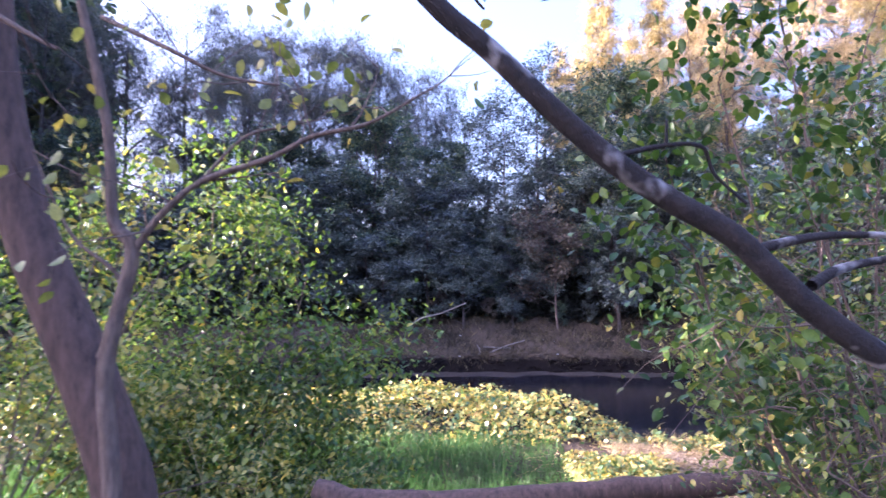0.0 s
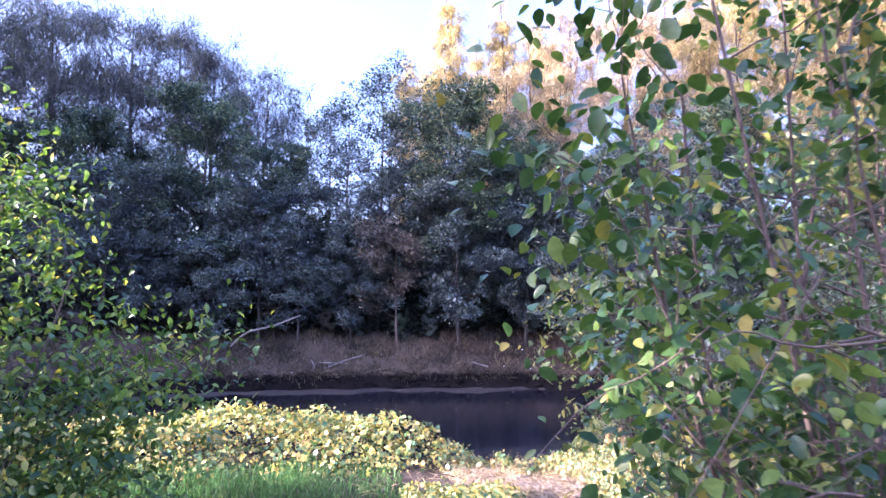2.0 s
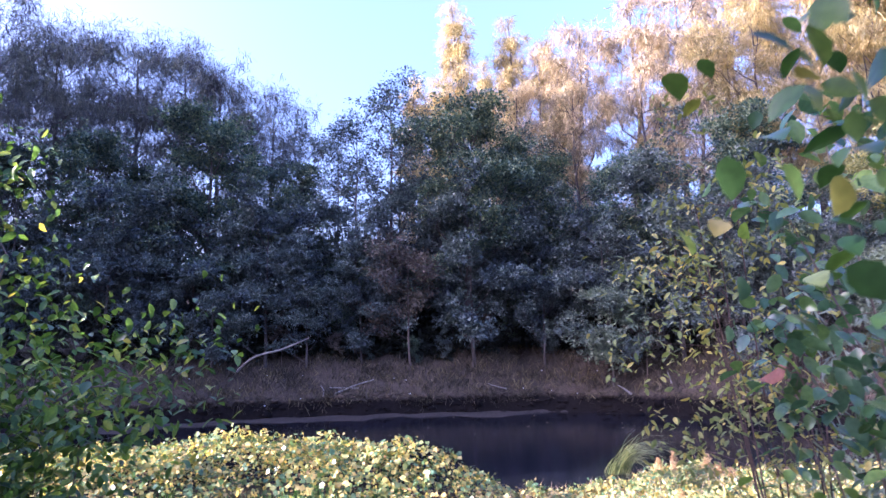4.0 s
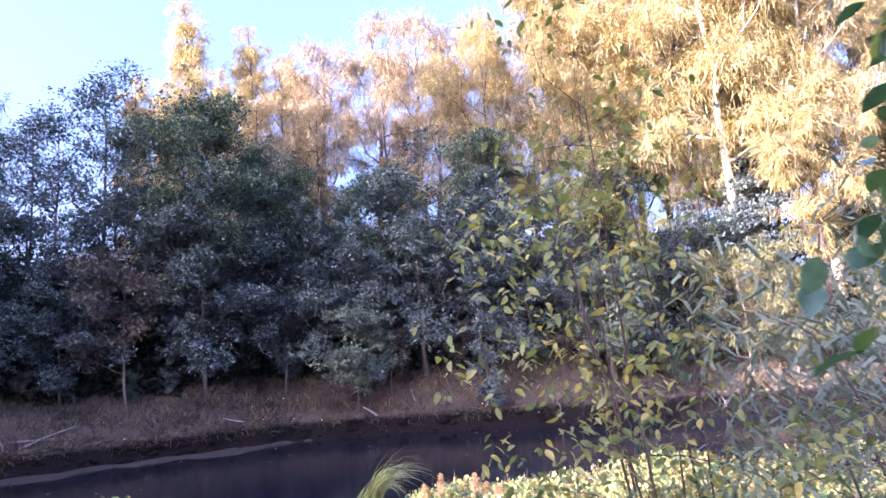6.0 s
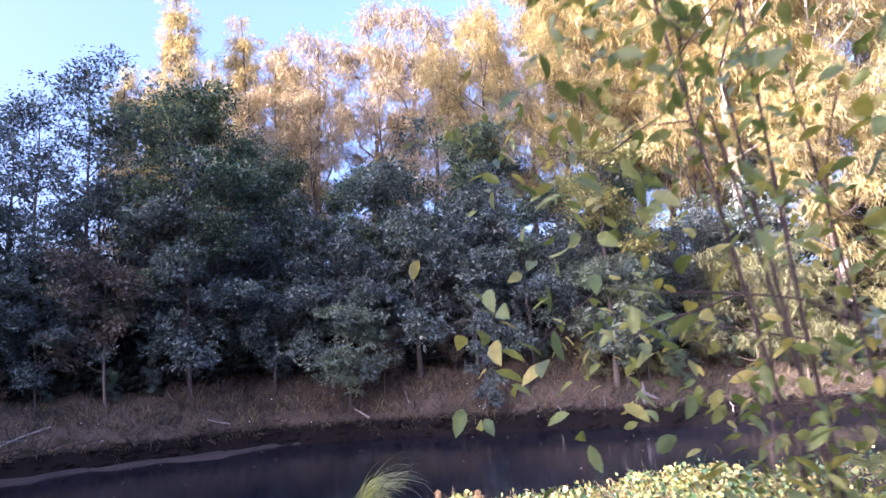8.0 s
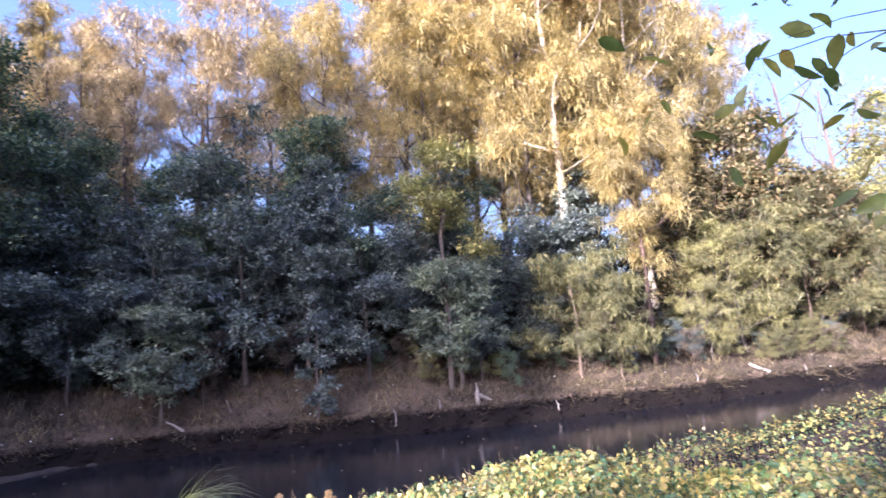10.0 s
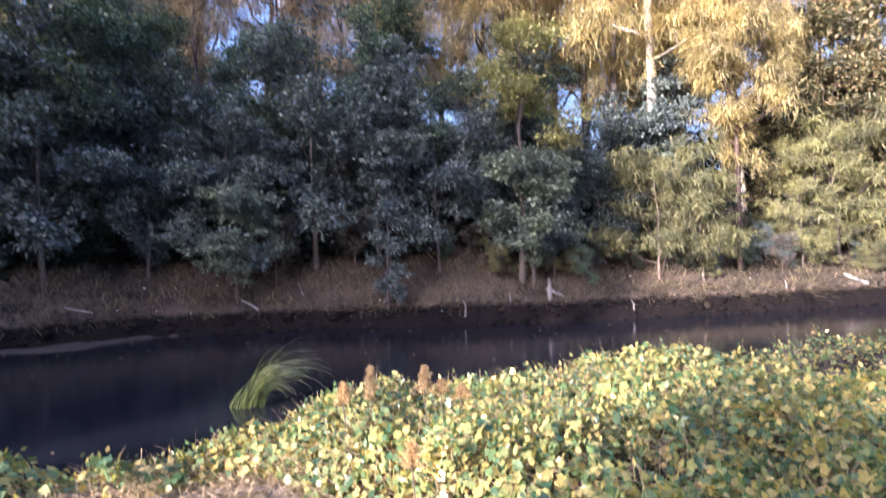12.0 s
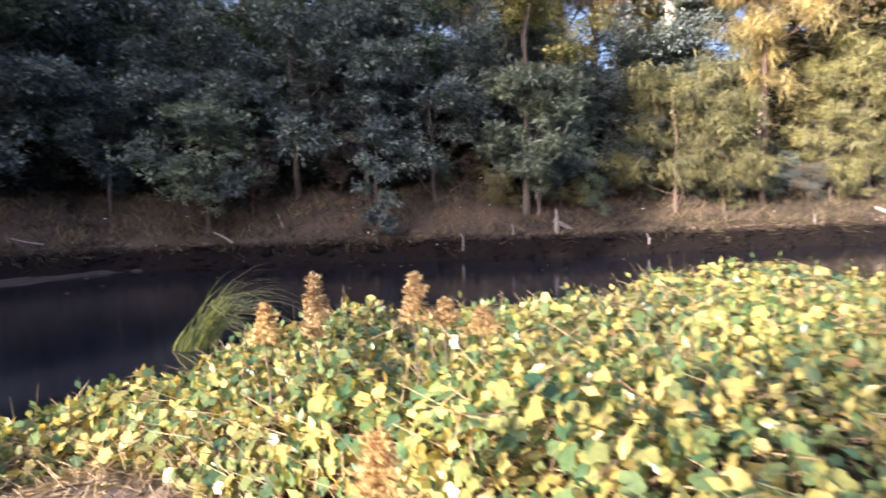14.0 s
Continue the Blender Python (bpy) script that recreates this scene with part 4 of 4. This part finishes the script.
def near_bush(name, label, base, stems, clump_r, per, shape, length, width, mat, wood, sep=120, seed=1, depth=2, r0=0.015, kids=3, twist=0.3, group="", droop=0.5, flat=0.9, category="bush", reach=1.0):
    """stems: the ends that the main stems reach from the base."""
    rng = np.random.default_rng(seed)
    stems = [(p[0], p[1], p[2] + TERRACE) for p in stems]
    root = tagged(new(name), label, category, group)
    root.location = base
    b = np.array(base)
    tips = []
    for p in stems:
        d = np.array(p) - b
        mid = d * 0.5 + rng.normal(0, 0.07, 3) * np.linalg.norm(d) * 0.5
        line = smooth_line([np.zeros(3), mid, d], 7)
        out = [(line, np.linspace(r0, r0 * 0.4, 7))]
        for j in (2, 3, 4, 5, 6):
            bough(rng, line[j], d / np.linalg.norm(d) + rng.normal(0, 0.7, 3), min(0.3, np.linalg.norm(d) * 0.22) * reach, r0 * 0.32, depth - 1, out, tips, twist, 0.0, kids)
        tips.append(line[-1])
        part("stem", tubes_mesh("stem", out, wood, 5), root)
    tips = np.array(tips)
    n = len(tips) * per
    c = np.repeat(tips, per, axis=0) + rng.normal(0, clump_r, (n, 3)) * np.array((1, 1, flat))
    d = unit(rng.normal(0, 1, (n, 3)))
    normal = unit(UP + rng.normal(0, 0.55, (n, 3)))
    along = unit(d * np.array((1, 1, 0.4)) - UP * droop)
    size = length * rng.uniform(0.6, 1.25, n)
    # leaves that can be told apart
    pick = rng.permutation(n)
    few, rest = pick[:sep], pick[sep:]
    if len(rest):
        part("foliage", scatter("foliage", shape, c[rest], along[rest], normal[rest], size[rest], width * size[rest] / length, mat), root, kind="stuff")
    if sep:
        singles(root, "leaf", shape, c[few], along[few], normal[few], size[few], width / length, mat)
    return root


def near_plants():
    g = lambda x, y: (x, y, float(ground_z(x, y)) - 0.04)
    near_bush("bush", "tangled woody bush with rounded green leaves beside the track", g(2.0, 3.35),
              [(1.35, 3.2, 2.3), (1.2, 3.3, 1.8), (1.25, 3.3, 1.4), (1.6, 3.15, 2.6), (1.9, 3.5, 2.3), (2.1, 3.3, 2.6), (1.35, 3.35, 1.05), (1.5, 3.5, 2.0)],
              0.12, 19, OVAL, 0.058, 0.044, M_ROUND, M_TWIG, 280, 51, 2, 0.011, 3, reach=1.1)
    brush = near_bush("bush", "bare reddish brushwood with few leaves", g(2.1, 3.15),
              [(1.45, 3.2, 0.9), (1.5, 3.1, 1.4), (2.0, 3.2, 1.8), (1.5, 3.3, 0.6), (2.5, 3.4, 1.6), (1.75, 3.1, 1.15), (2.6, 3.2, 1.2), (1.6, 3.4, 0.4), (1.9, 3.0, 0.7), (2.3, 3.1, 1.0), (1.6, 3.0, 1.7), (2.2, 3.0, 2.0)],
              0.11, 3, OVAL, 0.035, 0.02, M_YNEAR, M_TWIG, 60, 52, 2, 0.011, 9, 0.5, reach=1.4)
    rng = np.random.default_rng(90)
    tubes = []
    for i in range(150):
        p = np.array((rng.uniform(1.4, 2.6), rng.uniform(2.85, 3.3), rng.uniform(-0.45, 1.05)))
        a = rng.choice([0.0, math.pi]) + rng.normal(0, 0.5)
        d = np.array((math.cos(a), 0.4 * math.sin(a), rng.normal(0, 0.35)))
        L, sag = rng.uniform(0.2, 0.6), rng.uniform(-0.12, 0.06)
        tubes.append((smooth_line([p, p + d * L * 0.35 + UP * sag * 0.2 + rng.normal(0, 0.02, 3), p + d * L * 0.7 + UP * sag * 0.5 + rng.normal(0, 0.03, 3), p + d * L + UP * sag], 8) - np.array(brush.location), np.linspace(rng.uniform(0.0025, 0.0045), 0.001, 8)))
    part("twig", tubes_mesh("twig", tubes, M_TWIG, 4), brush, kind="stuff")
    near_bush("bush", "thicket of twigs and small leaves by the track", g(2.9, 3.9),
              [(2.2, 4.0, 1.0), (2.4, 3.8, 1.5), (2.9, 4.0, 2.1), (3.4, 3.9, 1.6), (2.0, 4.0, 0.4), (3.0, 3.9, 1.0), (3.8, 3.6, 1.4), (2.6, 4.0, 0.4), (2.6, 3.8, 2.4), (3.3, 3.9, 2.6), (2.3, 3.7, 2.0)],
              0.16, 18, OVAL, 0.045, 0.028, M_ROUND, M_RED, 40, 62, 2, 0.009, 5, 0.45, reach=1.5)
    glossy = near_bush("bush", "glossy-leaved shrub close to the track", g(2.05, 4.35),
              [(1.84, 4.36, 1.68), (1.78, 4.42, 1.4), (1.78, 4.48, 1.12), (1.95, 4.42, 0.92), (2.1, 4.3, 1.5), (2.0, 4.5, 1.25), (1.82, 4.5, 0.95)],
              0.06, 14, OVAL, 0.062, 0.046, M_BLUE, M_TWIG, 200, 53, 1, 0.005, 1, reach=0.3)
    dry_leaf(glossy, (1.80, 4.50, 1.05 + TERRACE))
    near_bush("bush", "small-leaved shrub turning yellow on the bank's edge", g(2.85, 5.45),
              [(2.5, 5.8, 1.75), (2.4, 5.65, 1.35), (2.55, 5.7, 1.5), (2.65, 5.7, 1.9), (2.45, 5.5, 1.0), (2.85, 5.7, 1.6), (2.6, 5.45, 0.7), (3.0, 5.6, 1.2)],
              0.08, 13, OVAL, 0.043, 0.023, M_YNEAR, M_RED, 260, 54, 2, 0.007, 4, 0.4, reach=1.3)
    near_bush("bush", "ferny green wattle at the bank's edge", g(3.6, 4.9),
              [(2.95, 5.15, 1.0), (3.1, 5.2, 0.7), (3.4, 5.0, 1.15), (3.7, 5.1, 1.1), (3.0, 5.3, 0.4), (3.5, 5.3, 0.8), (3.9, 5.3, 0.6), (3.4, 5.4, 0.2), (4.1, 5.0, 1.1)],
              0.1, 34, STRIP, 0.07, 0.014, M_PALE, M_TWIG, 0, 55, 2, 0.010, 3, reach=0.9)
    near_bush("bush", "dense leafy bush on the slope by the river flat", g(-2.9, 8.0),
              [(-0.9, 7.7, 0.8), (-1.4, 7.9, 1.7), (-2.0, 8.0, 2.3), (-2.6, 8.2, 2.7), (-1.3, 7.8, -0.2), (-2.3, 7.5, 0.9), (-3.4, 8.0, 2.8), (-4.3, 8.0, 2.0), (-4.0, 7.6, 0.7), (-3.0, 7.2, 0.1), (-1.8, 7.6, -0.9), (-5.0, 8.0, 1.2)],
              0.24, 44, OVAL, 0.085, 0.052, M_NEAR, M_TWIG, 150, 56, 2, 0.02, 4, reach=1.8)
    near_bush("bush", "leafy undergrowth at the foot of the dense bush", g(-2.2, 7.6),
              [(-0.7, 7.5, -0.9), (-1.2, 7.3, -0.3), (-1.7, 7.6, 0.2), (-2.2, 7.3, -0.7), (-2.7, 7.4, 0.1), (-3.3, 7.3, -0.4), (-1.5, 7.0, -1.2), (-0.9, 7.8, 0.1), (-2.9, 7.0, -1.2), (-3.9, 7.2, -0.2), (-1.0, 7.6, -1.5), (-4.4, 7.4, 0.6)],
              0.25, 30, OVAL, 0.09, 0.055, M_NEAR, M_TWIG, 60, 60, 2, 0.016, 4, reach=1.8)
    near_bush("bush", "rounded leafy bush on the river flat", g(-5.0, 10.8),
              [(-4.2, 10.4, -0.3), (-4.6, 10.9, -0.1), (-5.3, 10.6, 0.1), (-4.0, 11.1, -0.5), (-5.8, 11.0, 0.1), (-5.2, 9.8, 0.0), (-3.9, 10.6, -0.6), (-6.2, 10.4, 0.1), (-3.6, 9.6, -0.5)],
              0.26, 26, OVAL, 0.08, 0.048, M_NEAR, M_TWIG, 60, 59, 2, 0.02, 4, reach=1.8)
    # the sun on this bush is carried by its yellow leaf colour
    near_bush("bush", "bush behind the leaning tree, patchy sun put into its yellow leaves", g(-3.6, 5.9),
              [(-2.3, 6.0, 1.6), (-2.9, 6.2, 2.0), (-3.9, 6.1, 2.2), (-2.3, 6.2, 0.5), (-3.2, 5.7, 1.0), (-4.6, 6.0, 1.4), (-1.9, 6.3, -0.2), (-4.8, 5.4, 2.4)],
              0.2, 16, OVAL, 0.075, 0.048, M_YNEAR, M_TWIG, 150, 57, 2, 0.016, 4, reach=1.6)
    # sunlight on the weeds is likewise put into their yellow colour
    near_bush("bush", "low weeds at the foot of the bank, coloured yellow for sunlight", g(-1.6, 6.2),
              [(-1.0, 6.4, -0.2), (-1.5, 6.5, 0.1), (-2.1, 6.2, 0.2), (-0.7, 6.8, -0.6), (-2.6, 6.4, -0.2)],
              0.13, 14, OVAL, 0.06, 0.035, M_YNEAR, M_STRAWTW, 60, 58, 2, 0.006, 3, reach=1.6)


M_STRAWTW = bark_material("straw_stalks", (0.3, 0.24, 0.13), (0.55, 0.46, 0.28), None, 20)


def leaning_tree():
    root = tagged(new("tree"), "leaning reddish-brown tree trunk beside the start of the track", "tree")
    root.location = (-1.0, 3.0, TERRACE)
    o = np.array((-1.0, 3.0, 0.0))
    L = lambda *p: smooth_line(np.array(p) - o, 4 * len(p))
    big = L((-1.0, 3.0, -0.1), (-1.05, 3.0, 0.61), (-1.11, 2.99, 0.87), (-1.22, 2.98, 1.17), (-1.35, 2.97, 1.47), (-1.47, 2.96, 1.8), (-1.55, 2.94, 2.18), (-1.6, 2.93, 2.64), (-1.7, 2.95, 3.6))
    part("trunk", tubes_mesh("trunk", [(big, np.linspace(0.12, 0.075, len(big)))], M_RED, 14), root)
    root2 = tagged(new("sapling"), "forked light-brown sapling with long thin twigs and a few yellow leaves", "sapling")
    root2.location = (-0.9, 2.6, TERRACE)
    o = np.array((-0.9, 2.6, 0.0))
    stem = L((-0.88, 2.6, -0.08), (-0.9, 2.6, 0.76), (-0.92, 2.58, 1.19), (-0.84, 2.57, 1.55), (-0.90, 2.56, 1.66), (-0.92, 2.55, 1.96), (-1.02, 2.54, 2.4))
    part("trunk", tubes_mesh("trunk", [(stem, np.linspace(0.034, 0.014, len(stem)))], M_TWIG, 8), root2)
    arms = [((-0.84, 2.57, 1.55), (-0.75, 2.56, 1.67), (-0.62, 2.56, 1.78), (-0.4, 2.55, 1.85), (-0.26, 2.55, 1.92), (-0.08, 2.55, 1.96), (0.08, 2.55, 2.05)),
            ((-0.97, 2.63, 1.22), (-0.9, 2.62, 1.46), (-1.06, 2.61, 1.62), (-1.19, 2.6, 1.9)),
            ((-0.62, 2.56, 1.78), (-0.5, 2.6, 1.93), (-0.38, 2.62, 1.97), (-0.26, 2.64, 2.0)),
            ((-1.13, 2.34, 2.23), (-1.03, 2.34, 2.17), (-0.96, 2.34, 2.13)),
            ((-0.92, 2.5, 2.3), (-0.64, 2.34, 2.13), (-0.48, 2.35, 2.05), (-0.32, 2.35, 2.02))]
    rng = np.random.default_rng(8)
    tips = []
    for a, r in zip(arms, (0.014, 0.011, 0.007, 0.012, 0.009)):
        line = L(*a)
        out = [(line, np.linspace(r, r * 0.35, len(line)))]
        for j in range(3, len(line), 3):
            bough(rng, line[j], rng.normal(0, 1, 3) + np.array((0.4, 0, 0.5)), 0.28, r * 0.3, 1, out, tips, 0.3, 0.0, 2)
        part("limb", tubes_mesh("limb", out, M_TWIG, 6), root2)
    tips = np.array(tips)
    n = len(tips) * 2
    c = np.repeat(tips, 2, axis=0) + rng.normal(0, 0.05, (n, 3))
    nr = unit(UP * 0.5 + rng.normal(0, 0.6, (n, 3)))
    singles(root2, "leaf", OVAL, c, unit(rng.normal(0, 1, (n, 3)) - UP * 0.6), nr, rng.uniform(0.03, 0.06, n), 0.8, M_YNEAR)

    root3 = tagged(new("tree"), "dark lichen-spotted tree arching over the track", "tree")
    root3.location = (0.95, 1.25, TERRACE - 0.06)
    o = np.array((0.95, 1.25, 0.0))
    arch = L((0.950, 1.250, 0.000), (0.930, 1.200, 0.600), (0.666, 1.170, 1.334), (0.567, 1.168, 1.393), (0.503, 1.166, 1.438), (0.465, 1.165, 1.473), (0.421, 1.164, 1.516), (0.367, 1.162, 1.547), (0.313, 1.161, 1.585), (0.258, 1.159, 1.633), (0.193, 1.157, 1.697), (0.144, 1.156, 1.740), (0.095, 1.153, 1.804), (-0.100, 1.150, 2.100), (-0.500, 1.250, 2.700))
    part("trunk", tubes_mesh("trunk", [(arch, np.linspace(0.0135, 0.0095, len(arch)))], M_LICHEN, 12), root3)
    for a, r in ((((0.316, 1.171, 1.595), (0.369, 1.180, 1.607), (0.409, 1.190, 1.607), (0.425, 1.201, 1.581), (0.457, 1.202, 1.550)), 0.003),
                 (((0.369, 1.180, 1.607), (0.370, 1.179, 1.631)), 0.002),
                 (((0.435, 1.164, 1.497), (0.481, 1.174, 1.508), (0.531, 1.184, 1.515), (0.605, 1.193, 1.515)), 0.006),
                 (((0.497, 1.165, 1.465), (0.537, 1.185, 1.481), (0.595, 1.204, 1.491), (0.675, 1.224, 1.503)), 0.006)):
        line = L(*a)
        part("limb", tubes_mesh("limb", [(line, np.linspace(r, r * 0.5, len(line)))], M_LICHEN, 7), root3)
    n = 46
    c = np.column_stack([rng.uniform(-0.7, 1.6, n), rng.uniform(1.7, 2.9, n), rng.uniform(2.15, 2.75, n)]) - o
    tw = [(L((-0.7, 2.2, 2.6), (0.1, 2.3, 2.45), (0.9, 2.2, 2.55), (1.4, 2.1, 2.7)), 0.004), (L((-0.5, 1.4, 2.7), (0.0, 2.1, 2.5), (0.3, 2.6, 2.42)), 0.005)]
    part("limb", tubes_mesh("limb", tw, M_TWIG, 5), root3)
    singles(root3, "leaf", OVAL, c, unit(rng.normal(0, 0.6, (n, 3)) - UP * 0.8), unit(rng.normal(0, 1, (n, 3))), rng.uniform(0.035, 0.06, n), 0.8, M_NEAR)


def fallen_log():
    line = smooth_line(np.array([(-0.75, 5.10, 0.0), (-0.4, 5.03, -0.06), (0.5, 5.03, -0.07), (1.41, 5.02, -0.01), (2.4, 5.02, 0.03), (3.4, 5.0, 0.05)]) + UP * (TERRACE + 0.06), 26)
    rng = np.random.default_rng(4)
    root = new("fallen_log", tubes_mesh("fallen_log", [(line, 0.085 + rng.normal(0, 0.006, 26))], M_RED, 12))
    tagged(root, "long grey fallen log lying across the bank's edge", "log")


def bank_debris():
    wood = lambda pts, r, label, name="driftwood": tagged(new(name, tubes_mesh(name, [(smooth_line(pts, 12), np.linspace(r, r * 0.55, 12))], M_DRIFT, 8)), label, "driftwood", "driftwood on the far bank")
    def on(x, y, h):
        return (x, y, float(ground_z(x, y)) + h)
    root = tagged(new("snag"), "broken pale stump with a leaning branch at the muddy edge", "stump")
    sx, sy = 20.9, 19.0
    root.location = on(sx, sy, 0)
    part("stump", tubes_mesh("stump", [(smooth_line([(0, 0, -0.1), (-0.05, 0, 0.3), (0.05, 0.05, 0.5), (-0.04, 0.02, 0.7)], 9), np.linspace(0.09, 0.035, 9))], M_DRIFT, 9), root)
    part("branch", tubes_mesh("branch", [(smooth_line([(-0.05, 0.1, 0.35), (0.35, -0.2, 0.1), (0.75, -0.45, -0.25)], 8), np.linspace(0.075, 0.05, 8))], M_DRIFT, 8), root)
    for x, y, a, l, r in ((13.9, 26.3, 1.9, 0.7, 0.05), (2.4, 30.1, 0.2, 1.7, 0.045), (3.4, 30.2, 2.9, 1.3, 0.04), (15.5, 25.9, 1.2, 0.7, 0.04), (31.5, 11.3, 1.6, 0.8, 0.1), (9.5, 28.8, 2.6, 0.8, 0.03)):
        wood([on(x, y, 0.03), on(x + math.cos(a) * l * 0.5, y + math.sin(a) * l * 0.5, 0.12), on(x + math.cos(a) * l, y + math.sin(a) * l, 0.16)], r, "bleached driftwood lying on the far bank")
    wood([(-1.6, 31.2, -0.9), (-0.9, 30.4, -0.3), (0.2, 29.9, 0.0), (1.3, 29.6, 0.45)], 0.05, "long grey branch leaning out from the far bank")
    for x, y, h in ((1.9, 30.0, 0.7), (18.6, 20.95, 0.8), (19.9, 20.0, 0.45), (28.3, 13.4, 0.5), (22.9, 16.9, 0.5), (33.2, 10.2, 0.5)):
        tagged(new("post", tubes_mesh("post", [([on(x, y, -0.1), on(x + 0.03, y, h * 0.35), on(x + 0.1 * math.sin(x * 9), y + 0.03, h * 0.7)], np.array((0.035, 0.03, 0.018)))], M_DRIFT, 7)), "short weathered stake standing in the mud", "stake", "stakes on the far bank")
    rng = np.random.default_rng(12)
    for i in range(34):
        x = rng.uniform(-6, 38)
        u = rng.choice([0.35, 0.9, 1.6, 2.4]) + rng.uniform(0, 0.4)
        y = float(np.interp(x, FAR_X, FAR_Y)) + u / (0.76 if x > 10.8 else 1)
        bm = bmesh.new()
        bmesh.ops.create_icosphere(bm, subdivisions=1, radius=rng.uniform(0.03, 0.06))
        for v in bm.verts:
            v.co *= rng.uniform(0.6, 1.3)
            v.co.z *= 0.6
        me = bpy.data.meshes.new("litter_scrap")
        bm.to_mesh(me)
        bm.free()
        me.materials.append(M_WHITE)
        ob = tagged(new("litter_scrap", me), "crumpled whitish scrap of litter on the far bank", "litter", "litter on the far bank")
        ob.location = (x, y, float(ground_z(x, y)) + 0.02)
    n = 260
    x, y = rng.uniform(-8, 40, n), rng.uniform(2, 28, n)
    keep = (far_in(x, y) < -0.5) & (near_in(x, y) < -0.5)
    x, y = x[keep], y[keep]
    nn = len(x)
    me = scatter("floating_leaves", BLADE, np.column_stack([x, y, np.full(nn, WATER_Z + 0.012)]), np.column_stack([rng.normal(0, 1, nn), rng.normal(0, 1, nn), np.zeros(nn)]), np.tile(UP, (nn, 1)), rng.uniform(0.05, 0.16, nn), 0.05, M_STRAW)
    tagged(new("floating_leaves", me), "dead leaves and scum floating on the dark water", "leaves", kind="stuff")


near_plants()
leaning_tree()
fallen_log()
bank_debris()
vine_patch()
